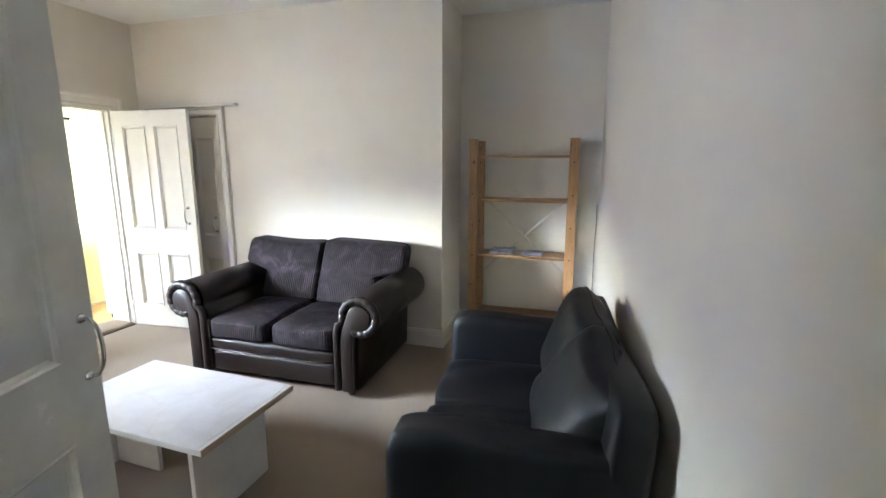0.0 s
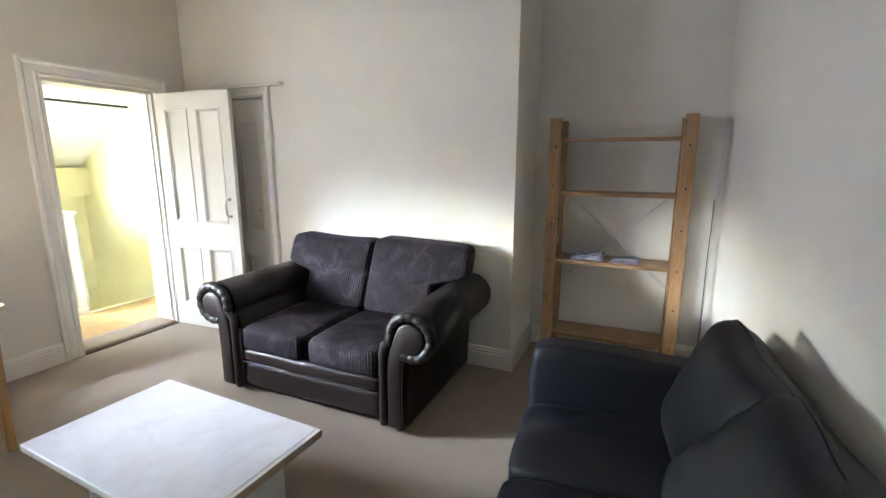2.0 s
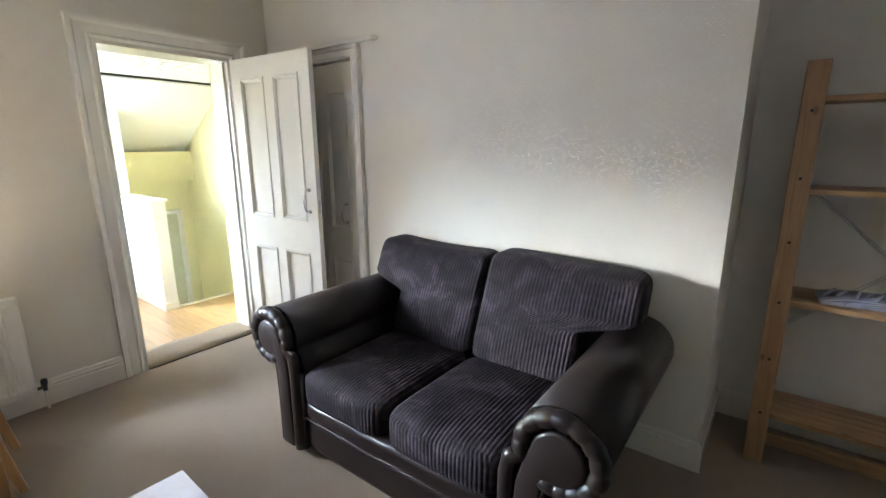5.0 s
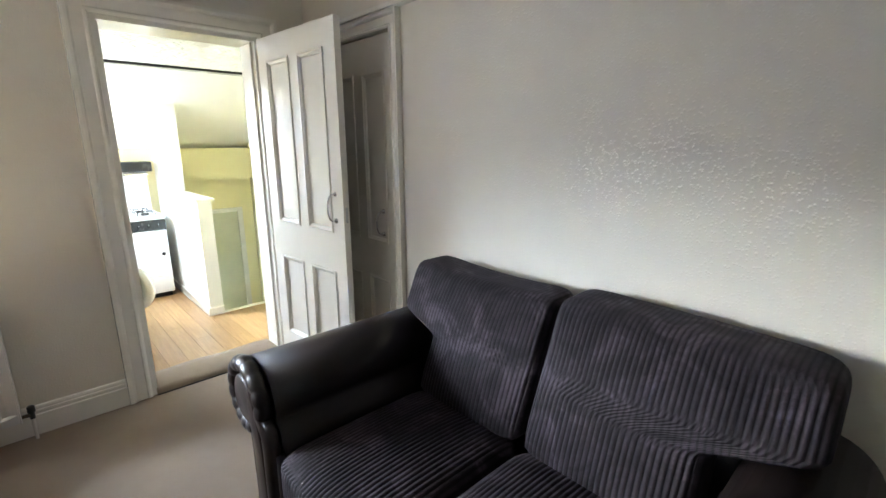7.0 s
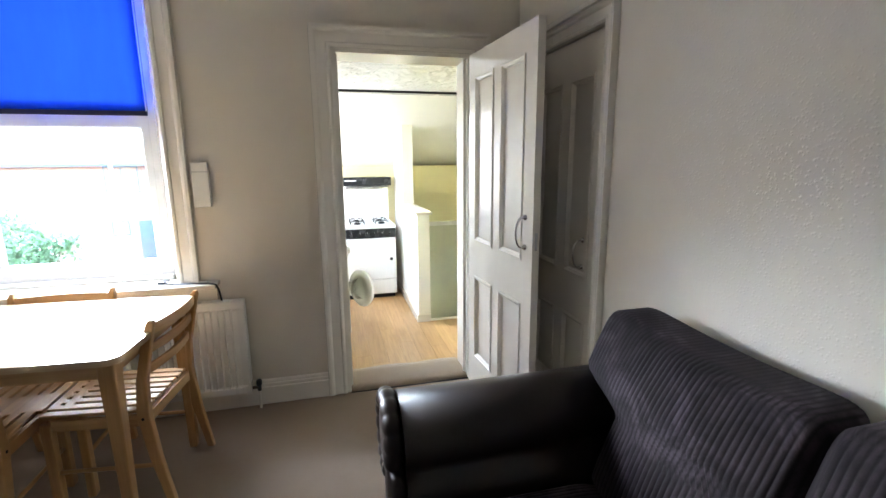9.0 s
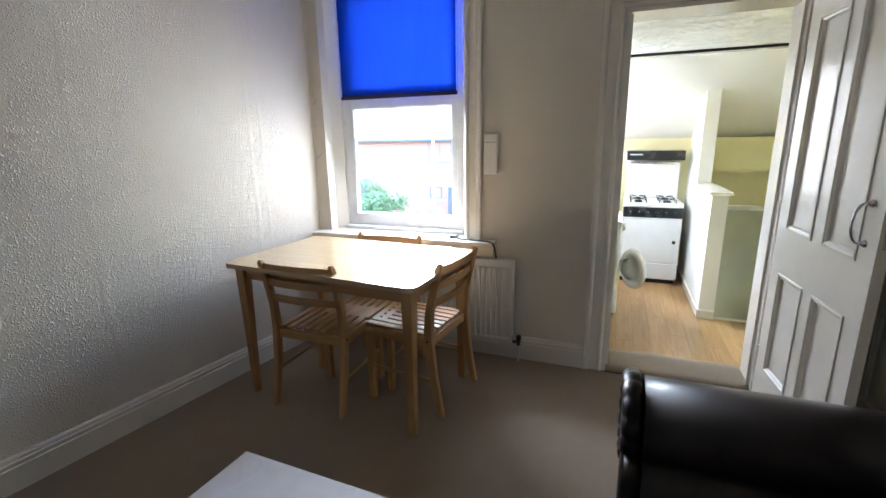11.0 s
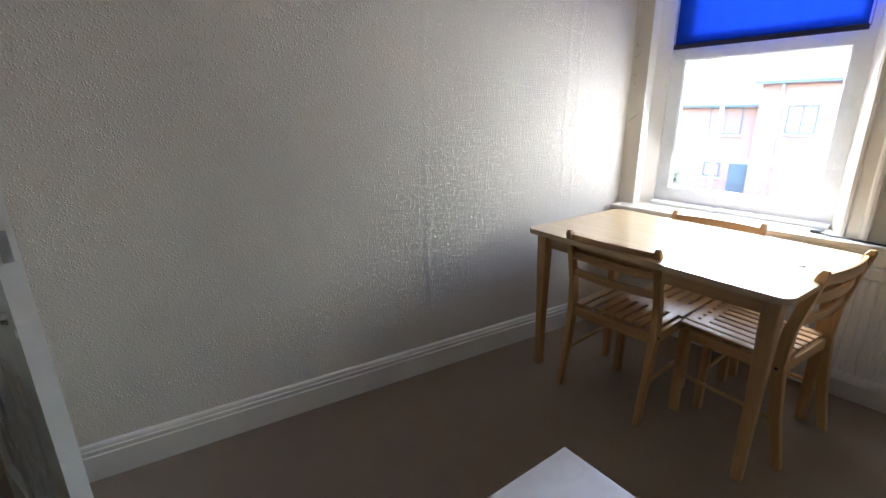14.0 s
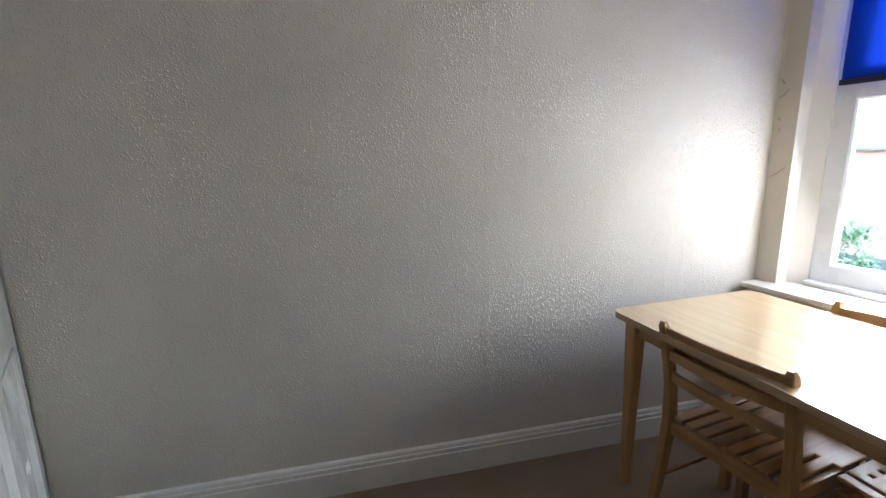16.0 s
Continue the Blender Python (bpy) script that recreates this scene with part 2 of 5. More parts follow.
CREAM = (0.70, 0.640, 0.545)
M_WALL = woodchip("woodchip_cream", CREAM)
M_WALL_FAINT = woodchip("woodchip_thickly_painted", CREAM, 92.0, 0.22)
M_WALL_SMOOTH = plain("cream_emulsion", (0.68, 0.635, 0.565), 0.6, 0, 0.05, 1.5, 60, 0.1, 0.002)
M_CEIL = plain("ceiling_white", (0.78, 0.76, 0.72), 0.8, 0, 0.04, 2, 90, 0.2, 0.002)
M_TRIM = plain("white_gloss_paint", (0.78, 0.735, 0.655), 0.22, 0, 0.05, 3, 25, 0.06, 0.002, 0.3, 0.05)
M_TRIM_B = plain("white_gloss_paint_worn", (0.70, 0.68, 0.63), 0.24, 0, 0.1, 6, 25, 0.08, 0.002, 0.3, 0.05)
M_CARPET = carpet_mat("beige_carpet")
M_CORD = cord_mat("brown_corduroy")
M_BROWN = leather("brown_leather", (0.0125, 0.0082, 0.0072), 0.33, 9.0, 0.12, 0.015)
M_PIPING = leather("brown_leather_piping", (0.013, 0.0085, 0.0075), 0.38, 20, 0.12, 0.01)
M_BLACK = leather("black_faux_leather", (0.0066, 0.0066, 0.0096), 0.48, 6.0, 0.15, 0.2, 0.32)
M_PINE = wood("pine_vertical", (0.40, 0.245, 0.125), (0.29, 0.155, 0.068), 2, 14, 0.7, 0.4)
M_PINE_X = wood("pine_lengthwise", (0.36, 0.215, 0.105), (0.25, 0.13, 0.055), 0, 14, 0.6, 0.4)
M_BEECH = wood("beech_vertical", (0.55, 0.325, 0.135), (0.43, 0.235, 0.085), 2, 9, 0.12, 0.35)
M_BEECH_X = wood("beech_lengthwise", (0.55, 0.325, 0.135), (0.43, 0.235, 0.085), 0, 9, 0.12, 0.35)
M_BEECH_Y = wood("beech_crosswise", (0.55, 0.325, 0.135), (0.43, 0.235, 0.085), 1, 9, 0.12, 0.35)
M_TABLETOP = wood("pale_beech_veneer", (0.68, 0.50, 0.30), (0.60, 0.42, 0.23), 1, 7, 0.0, 0.15)
M_MARBLE = marble_laminate("marble_pattern_laminate")
M_LAMEDGE = plain("pale_wood_edging", (0.42, 0.31, 0.21), 0.4, 0, 0.1, 10, 120)
M_LAMSIDE = plain("pale_laminate_board", (0.60, 0.56, 0.52), 0.45, 0, 0.08, 8, 120)
M_CHROME = plain("chrome", (0.75, 0.75, 0.76), 0.14, 1.0, 0.05, 30, 200, 0.03, 0.0005, 0, 0.05)
M_STEEL = plain("zinc_wire", (0.45, 0.45, 0.46), 0.35, 1.0, 0.1, 30, 200)
M_UPVC = plain("white_upvc", (0.80, 0.81, 0.82), 0.3, 0, 0.03, 5, 60, 0.03, 0.001)
M_BLIND = cloth_blind("blue_blind_cloth", (0.014, 0.055, 0.50))
M_BLINDBAR = plain("navy_blind_bar", (0.012, 0.014, 0.05), 0.5)
M_GLASS = glass_mat("window_glass")
M_RAD = plain("radiator_enamel", (0.74, 0.73, 0.70), 0.3, 0, 0.05, 4, 40, 0.04, 0.001, 0.2)
M_BLACKPLASTIC = plain("black_plastic", (0.015, 0.015, 0.016), 0.4)
M_BRASS = plain("tarnished_valve", (0.10, 0.08, 0.06), 0.4, 0.8)
M_PLASTIC = plain("ivory_plastic", (0.74, 0.72, 0.66), 0.4, 0, 0.03)
M_YELLOW = plain("pale_yellow_emulsion", (0.74, 0.68, 0.40), 0.6, 0, 0.05, 2, 70, 0.12, 0.002)
M_KWHITE = plain("kitchen_white_emulsion", (0.76, 0.74, 0.68), 0.6, 0, 0.04, 2, 70, 0.12, 0.002)
M_ARTEX = plain("swirled_ceiling_plaster", (0.78, 0.77, 0.73), 0.42, 0, 0.05, 3, 9, 1.0, 0.06)
M_PLANK = plank_mat("oak_laminate")
M_ENAMEL = plain("white_enamel", (0.80, 0.80, 0.78), 0.2, 0, 0.04, 5, 50, 0.02, 0.001, 0.4, 0.05)
M_BLACKENAMEL = plain("black_enamel", (0.018, 0.018, 0.02), 0.25, 0, 0.1, 8, 60, 0.03, 0.001)
M_DARK = plain("dark_gap", (0.02, 0.02, 0.02), 0.9)
M_PAPER = plain("printed_paper", (0.24, 0.24, 0.30), 0.35, 0, 0.35, 22, 90, 0.1, 0.002)
M_PAPER2 = plain("lilac_paper", (0.22, 0.19, 0.29), 0.35, 0, 0.25, 18, 90, 0.1, 0.002)
M_BRICK = brick_far("red_brick")
M_ROOF = plain("grey_roof_tiles", (0.20, 0.18, 0.18), 0.8, 0, 0.15, 1.2, 9, 0.6, 0.03)
M_FRAMEDARK = plain("dark_window_frames", (0.07, 0.085, 0.12), 0.4)
M_BAND = plain("blue_grey_render_band", (0.30, 0.36, 0.42), 0.8, 0, 0.1, 1, 20)
M_FARGLASS = plain("far_window_glass", (0.10, 0.13, 0.16), 0.08, 0, 0.1, 0.5, 20, 0.0)
M_GROUND = plain("asphalt_ground", (0.06, 0.06, 0.06), 0.9, 0, 0.2, 0.3, 40, 0.3, 0.01)
M_LEAF = plain("leaves", (0.05, 0.10, 0.03), 0.6, 0, 0.4, 6, 40, 0.1)
M_BARK = plain("bark", (0.10, 0.075, 0.05), 0.85, 0, 0.2, 8, 60, 0.5, 0.006)
M_OUTBRICK = plain("rendered_outer_wall", (0.30, 0.20, 0.16), 0.85, 0, 0.1, 1, 30)

# ---- shape helpers ----
def part(name, bm, material, parent=None, label="", smooth=False):
    """One mesh object from a bmesh, under a thing or a part."""
    me = bpy.data.meshes.new(name)
    bmesh.ops.recalc_face_normals(bm, faces=bm.faces)
    if smooth:
        for f in bm.faces:
            f.smooth = True
    bm.to_mesh(me)
    bm.free()
    me.materials.append(material)
    ob = new(name, me)
    if parent is not None:
        ob.parent = parent
    if label:
        tagged(ob, label)
    return ob


def thing(name, m, label, category, group=""):
    ob = new(name)
    ob.empty_display_size = 0.1
    ob.matrix_basis = m
    return tagged(ob, label, category, group)


def structure(ob, label, category="", group=""):
    return tagged(ob, label, category, group, "structure")


def add_box(bm, x0, x1, y0, y1, z0, z1):
    v = [bm.verts.new((x, y, z)) for x in (x0, x1) for y in (y0, y1) for z in (z0, z1)]
    for q in ((0, 1, 3, 2), (4, 6, 7, 5), (0, 4, 5, 1), (2, 3, 7, 6), (0, 2, 6, 4), (1, 5, 7, 3)):
        bm.faces.new([v[i] for i in q])
    return v


def box(x0, x1, y0, y1, z0, z1, bev=0.0, seg=2):
    bm = bmesh.new()
    add_box(bm, x0, x1, y0, y1, z0, z1)
    if bev:
        bmesh.ops.bevel(bm, geom=bm.edges[:], offset=bev, segments=seg, affect="EDGES", profile=0.5)
    return bm


def boxes(items):
    bm = bmesh.new()
    for b in items:
        add_box(bm, *b)
    return bm


def prism(pts, lo, hi, axis="z", bev=0.0):
    """A polygon pushed along an axis from lo to hi. axis z: pts are (x, y); y: (x, z); x: (y, z)."""
    bm = bmesh.new()
    put = {"z": lambda a, b, c: (a, b, c), "y": lambda a, b, c: (a, c, b), "x": lambda a, b, c: (c, a, b)}[axis]
    lower = [bm.verts.new(put(a, b, lo)) for a, b in pts]
    upper = [bm.verts.new(put(a, b, hi)) for a, b in pts]
    n = len(pts)
    bm.faces.new(lower)
    bm.faces.new(upper[::-1])
    for i in range(n):
        bm.faces.new((lower[i], upper[i], upper[(i + 1) % n], lower[(i + 1) % n]))
    if bev:
        bmesh.ops.recalc_face_normals(bm, faces=bm.faces)
        bmesh.ops.bevel(bm, geom=bm.edges[:], offset=bev, segments=2, affect="EDGES", profile=0.5)
    return bm


def sweep(bm, pts, r, seg=10, closed=False, radius=None):
    """A round bar along points."""
    P = [Vector(p) for p in pts]
    n = len(P)
    rings = []
    up = None
    for i in range(n):
        if closed:
            d = (P[(i + 1) % n] - P[i - 1]).normalized()
        else:
            d = (P[min(i + 1, n - 1)] - P[max(i - 1, 0)]).normalized()
        if up is None:
            up = Vector((0, 0, 1)) if abs(d.z) < 0.9 else Vector((1, 0, 0))
        a = d.cross(up).normalized()
        up = a.cross(d).normalized()
        rr = radius(i / max(1, n - 1)) if radius else r
        rings.append([bm.verts.new(P[i] + rr * (math.cos(2 * math.pi * k / seg) * a + math.sin(2 * math.pi * k / seg) * up)) for k in range(seg)])
    last = n if closed else n - 1
    for i in range(last):
        A, B = rings[i], rings[(i + 1) % n]
        for k in range(seg):
            bm.faces.new((A[k], A[(k + 1) % seg], B[(k + 1) % seg], B[k]))
    if not closed:
        bm.faces.new(rings[0][::-1])
        bm.faces.new(rings[-1])
    return bm


def rod(p, q, r, seg=12, r2=None):
    return sweep(bmesh.new(), [p, q], r, seg, False, (lambda s: r + (r2 - r) * s) if r2 is not None else None)


def lathe(prof, centre, axis="z", seg=24):
    """Turned shape: prof of (radius, height)."""
    bm = bmesh.new()
    rings = []
    for r, h in prof:
        ring = []
        for k in range(seg):
            a = 2 * math.pi * k / seg
            c, s = r * math.cos(a), r * math.sin(a)
            p = {"z": (c, s, h), "y": (c, h, s), "x": (h, c, s)}[axis]
            ring.append(bm.verts.new(Vector(centre) + Vector(p)))
        rings.append(ring)
    for A, B in zip(rings, rings[1:]):
        for k in range(seg):
            bm.faces.new((A[k], A[(k + 1) % seg], B[(k + 1) % seg], B[k]))
    bm.faces.new(rings[0][::-1])
    bm.faces.new(rings[-1])
    return bm


def grid_box(nx, ny, nz, fn):
    """The skin of a cube in a grid, each point (u, v, w) in -1..1 moved by fn."""
    bm = bmesh.new()
    seen = {}

    def vert(i, j, k):
        key = (i, j, k)
        if key not in seen:
            seen[key] = bm.verts.new(fn(2 * i / nx - 1, 2 * j / ny - 1, 2 * k / nz - 1))
        return seen[key]

    for i in range(nx):
        for j in range(ny):
            for k in (0, nz):
                bm.faces.new((vert(i, j, k), vert(i + 1, j, k), vert(i + 1, j + 1, k), vert(i, j + 1, k)))
    for i in range(nx):
        for k in range(nz):
            for j in (0, ny):
                bm.faces.new((vert(i, j, k), vert(i + 1, j, k), vert(i + 1, j, k + 1), vert(i, j, k + 1)))
    for j in range(ny):
        for k in range(nz):
            for i in (0, nx):
                bm.faces.new((vert(i, j, k), vert(i, j + 1, k), vert(i, j + 1, k + 1), vert(i, j, k + 1)))
    return bm


def soft(u, v, w, n=6.0):
    """Rounds the cube towards a pillowy block."""
    r = (abs(u) ** n + abs(v) ** n + abs(w) ** n) ** (1 / n)
    return (u / r, v / r, w / r) if r else (u, v, w)


def smooth01(a, b, x):
    t = max(0.0, min(1.0, (x - a) / (b - a)))
    return t * t * (3 - 2 * t)


def along(p, q, s):
    return tuple(a + (b - a) * s for a, b in zip(p, q))


SKIRT = [(0, 0), (0.022, 0), (0.022, 0.105), (0.018, 0.108), (0.018, 0.114), (0.020, 0.117), (0.020, 0.127), (0.015, 0.131), (0.015, 0.138), (0.012, 0.146), (0.004, 0.15), (0, 0.15)]


def skirting(p, q, side, name="baseboard", profile=SKIRT, mat=None):
    """A moulded board along the floor from p to q (x, y), standing out to the side vector."""
    bm = bmesh.new()
    rows = []
    for e in (p, q):
        rows.append([bm.verts.new((e[0] + side[0] * a, e[1] + side[1] * a, b)) for a, b in profile])
    n = len(profile)
    for i in range(n):
        bm.faces.new((rows[0][i], rows[0][(i + 1) % n], rows[1][(i + 1) % n], rows[1][i]))
    bm.faces.new(rows[0])
    bm.faces.new(rows[1][::-1])
    return structure(part(name, bm, mat or M_TRIM), "white-painted moulded baseboard along the wall", "baseboard")


ARCH = [(0, 0), (0, 0.012), (0.012, 0.020), (0.02, 0.020), (0.026, 0.013), (0.075, 0.016), (0.085, 0.026), (0.095, 0.030), (0.110, 0.030), (0.112, 0.0)]


def architrave_bm(lo, hi, top, width_profile, place):
    """A moulded door or window surround round an opening lo..hi, up to top; place(a, z, out) gives the world point."""
    bm = bmesh.new()
    stations = [(lo, 0.0, -1, 0), (lo, top, -1, 1), (hi, top, 1, 1), (hi, 0.0, 1, 0)]
    rows = []
    for a, z, sa, sz in stations:
        rows.append([bm.verts.new(place(a + sa * w, z + sz * w, o)) for w, o in width_profile])
    n = len(width_profile)
    for A, B in zip(rows, rows[1:]):
        for i in range(n):
            bm.faces.new((A[i], A[(i + 1) % n], B[(i + 1) % n], B[i]))
    bm.faces.new(rows[0])
    bm.faces.new(rows[-1][::-1])
    return bm


# ---- the room's plan ----
XW, XK = -3.93, -4.16           # window wall: inner and outer face
YB, YA = 3.46, 4.06             # chimney wall, alcove wall
XC = -0.900                     # corner of the chimney wall
CEIL = 2.80


def front_y(x):
    return -0.003 - 0.142 * (x + 1.089)


def right_x(y):
    return 0.315 + 0.052 * (YA - y)


# floor, ceiling
floor = structure(part("floor", boxes([(XK - 0.02, 1.0, -0.45, 4.2, -0.12, 0.0)]), M_CARPET), "beige-brown fitted carpet with faint worn patches", "carpet")
structure(part("ceiling", boxes([(XK, 1.0, -0.45, 4.2, CEIL, CEIL + 0.12)]), M_CEIL), "plain white plaster ceiling", "ceiling")

# window wall with two openings
WY0, WY1, WZ0, WZ1 = 0.50, 1.50, 0.765, 2.45
KY0, KY1, KZ = 2.368, 3.162, 2.012
wall_w = structure(part("wall_west", boxes([
    (XK, XW, -0.2, WY0, -0.12, CEIL), (XK, XW, WY0, WY1, -0.12, WZ0), (XK, XW, WY0, WY1, WZ1, CEIL),
    (XK, XW, WY1, KY0, -0.12, CEIL), (XK, XW, KY0, KY1, KZ, CEIL), (XK, XW, KY1, 4.2, -0.12, CEIL)]), M_WALL_FAINT),
    "cream woodchip wall with a window and a doorway", "wall")
# chimney wall, with a recess for the cupboard
CX0, CX1, CZ = -3.72, -3.026, 1.957
wall_n = structure(part("wall_north", boxes([
    (XW, CX0, YB, YB + 0.6, 0, CEIL), (CX0, CX1, YB + 0.06, YB + 0.6, 0, CZ), (CX0, CX1, YB, YB + 0.6, CZ, CEIL), (CX1, XC - 0.004, YB, YB + 0.6, 0, CEIL)]), M_WALL_FAINT),
    "cream woodchip wall behind the brown sofa", "wall")
structure(part("wall_alcove", prism([(XC - 0.004, YA), (right_x(YA) + 0.1, YA), (right_x(YA) + 0.1, YA + 0.15), (XC - 0.004, YA + 0.15)], 0, CEIL), M_WALL_SMOOTH), "cream painted alcove wall", "wall")
# right wall, slightly out of square
structure(part("wall_east", prism([(right_x(4.22), 4.22), (right_x(-0.45), -0.45), (right_x(-0.45) + 0.15, -0.45), (right_x(4.22) + 0.15, 4.22)], 0, CEIL), M_WALL_SMOOTH), "cream painted wall behind the black sofa", "wall")
# front wall, out of square, with the entrance doorway
EX0, EX1, EZ = -0.865, 0.36, 2.03


def front_block(x0, x1, z0, z1):
    return prism([(x0, front_y(x0)), (x1, front_y(x1)), (x1 - 0.018, front_y(x1) - 0.14), (x0 - 0.018, front_y(x0) - 0.14)], z0, z1)


wall_s = structure(part("wall_south", front_block(XW - 0.1, EX0 - 0.03, 0, CEIL), M_WALL), "cream woodchip wall with lifted paper seams beside the window", "wall")
structure(part("wall_south_lintel", front_block(EX0 - 0.03, EX1, EZ, CEIL), M_WALL), "cream wall above the entrance doorway", "wall")
structure(part("wall_south_end", front_block(EX1, 0.75, 0, CEIL), M_WALL), "cream wall beside the entrance doorway", "wall")
# landing behind the entrance
structure(part("wall_landing", boxes([(-1.6, -1.5, -1.6, -0.12, 0, CEIL), (0.9, 1.0, -1.6, -0.35, 0, CEIL), (-1.6, 1.0, -1.7, -1.6, 0, CEIL)]), M_WALL_SMOOTH), "cream landing walls behind the entrance", "wall")
structure(part("floor_landing", boxes([(-1.6, 1.0, -1.7, -0.45, -0.1, 0)]), M_CARPET), "beige carpet on the landing", "carpet")
structure(part("ceiling_landing", boxes([(-1.6, 1.0, -1.7, -0.45, CEIL, CEIL + 0.1)]), M_CEIL), "white landing ceiling", "ceiling")

# lifted seams of the paper on the front wall
rng = random.Random(4)
for sx, amp in ((-2.55, 0.012), (-3.50, 0.008), (-3.42, 0.006)):
    bm = bmesh.new()
    rows = []
    for i in range(61):
        z = 0.42 + i * (CEIL - 0.45) / 60 if sx < -3 else 0.36 + i * (CEIL - 0.4) / 60
        wob = amp * math.sin(i * 0.55 + sx) * rng.uniform(0.3, 1.0)
        wid = (0.018 + 0.018 * rng.random()) * (1.5 if sx > -3 else 1)
        h = (0.0005 + 0.0011 * rng.random()) * (1.3 if sx > -3 else 1)
        row = []
        for du, dh in ((-wid, -0.001), (-wid * 0.3, h), (wid * 0.3, h * 0.6), (wid, -0.001)):
            x = sx + wob + du
            row.append(bm.verts.new((x, front_y(x) + dh, z)))
        rows.append(row)
    for A, B in zip(rows, rows[1:]):
        for k in range(3):
            bm.faces.new((A[k], A[k + 1], B[k + 1], B[k]))
    part("wallpaper_seam", bm, M_WALL, wall_s, smooth=True)

# baseboards
sl = 1 / math.hypot(1, 0.142)
skirting((XW, front_y(XW)), (EX0 - 0.10, front_y(EX0 - 0.10)), (0.142 * sl, sl))
skirting((XW, front_y(XW)), (XW, KY0 - 0.112), (1, 0))
skirting((CX1 + 0.09, YB), (XC, YB), (0, -1))
skirting((XC - 0.004, YB - 0.02), (XC - 0.004, YA), (1, 0))
skirting((XC, YA), (right_x(YA), YA), (0, -1))
skirting((right_x(YA), YA), (right_x(0), 0), (-1, 0.0))

# kitchen doorway
structure(part("door_trim_kitchen", architrave_bm(KY0, KY1, KZ, ARCH, lambda a, z, o: (XW + o, a, z)), M_TRIM), "white moulded door surround", "door surround")
lining = structure(new("door_lining_kitchen"), "white painted door lining", "door lining")
for b in ((XK + 0.001, XW + 0.002, KY0, KY0 + 0.022, 0, KZ), (XK + 0.001, XW + 0.002, KY1 - 0.022, KY1, 0, KZ), (XK + 0.001, XW + 0.002, KY0 + 0.022, KY1 - 0.022, KZ - 0.022, KZ)):
    part("lining_board", boxes([b]), M_TRIM, lining)
for y0 in (KY0 + 0.022, KY1 - 0.034):
    part("door_stop", boxes([(XW - 0.055, XW - 0.040, y0, y0 + 0.012, 0, KZ - 0.022)]), M_TRIM, lining)
# carpeted threshold, rolled over the step
bm = bmesh.new()
rows = []
for j in range(13):
    y = KY0 + 0.022 + j * (KY1 - KY0 - 0.044) / 12
    w = 0.004 * math.sin(j * 1.1)
    rows.append([bm.verts.new(p) for p in ((XW + 0.012 + w, y, 0.001), (XW + 0.008 + w, y, 0.012), (XW - 0.05, y, 0.022 + w), (XK + 0.02, y, 0.024), (XK - 0.05, y, 0.018 - w), (XK - 0.062, y, 0.0), (XK - 0.06, y, -0.16))])
for A, B in zip(rows, rows[1:]):
    for k in range(6):
        bm.faces.new((A[k], A[k + 1], B[k + 1], B[k]))
structure(part("threshold_carpet", bm, M_CARPET, smooth=True), "beige carpet strip over the kitchen step", "carpet")
structure(part("threshold_joint", boxes([(XW + 0.010, XW + 0.022, KY0 + 0.02, KY1 - 0.02, 0.0005, 0.004)]), M_DARK), "dark gap where two carpets meet", "carpet joint")


# ---- doors ----
def d_handle(parent, m, length=0.15):
    """A bow handle standing out along -y of its own frame, upright."""
    bm = bmesh.new()
    pts = []
    for i in range(17):
        a = math.pi * i / 16
        pts.append((0, -0.008 - 0.042 * math.sin(a) ** 0.7, -length / 2 * math.cos(a)))
    sweep(bm, pts, 0.0055, 10)
    h = part("handle", bm, M_CHROME, parent, "chrome bow handle", True)
    h.matrix_basis = m
    for z in (-length / 2, length / 2):
        part("handle_plate", lathe([(0.014, 0.0), (0.014, -0.003), (0.009, -0.010), (0.006, -0.014)], (0, 0, z), "y", 16), M_CHROME, h, "round chrome fixing plate", True)
    return h


def panel_door(name, w, h, m, label, panels, mat, t=0.036):
    """A framed door: hinge edge at x 0, face at y 0 (towards -y), body behind. panels: (x0, x1, z0, z1) sunk fields with mouldings."""
    d = thing(name, m, label, "door")
    xs = sorted({0.0, w, *[p[0] for p in panels], *[p[1] for p in panels]})
    zs = sorted({0.0, h, *[p[2] for p in panels], *[p[3] for p in panels]})
    bm = bmesh.new()
    for a, b in zip(xs, xs[1:]):
        for c, e in zip(zs, zs[1:]):
            cx, cz = (a + b) / 2, (c + e) / 2
            sunk = any(p[0] < cx < p[1] and p[2] < cz < p[3] for p in panels)
            i = 0.011 if sunk else 0.0
            add_box(bm, a, b, i, t - i, c, e)
    bmesh.ops.remove_doubles(bm, verts=bm.verts, dist=0.0001)
    part("leaf", bm, mat, d)
    for p in panels:
        for s, y0 in ((1, 0.0), (-1, t)):
            bm = bmesh.new()
            prof = [(-0.004, -0.005), (0.006, -0.006), (0.012, 0.000), (0.018, 0.002), (0.024, 0.0105), (-0.004, 0.0105)]
            st = [(p[0], p[2], 1, 1), (p[1], p[2], -1, 1), (p[1], p[3], -1, -1), (p[0], p[3], 1, -1)]
            rows = [[bm.verts.new((x + sx * a, y0 + s * o, z + sz * a)) for a, o in prof] for x, z, sx, sz in st]
            for k in range(4):
                A, B = rows[k], rows[(k + 1) % 4]
                for i in range(len(prof)):
                    bm.faces.new((A[i], A[(i + 1) % len(prof)], B[(i + 1) % len(prof)], B[i]))
            part("panel_moulding", bm, mat, d)
    return d


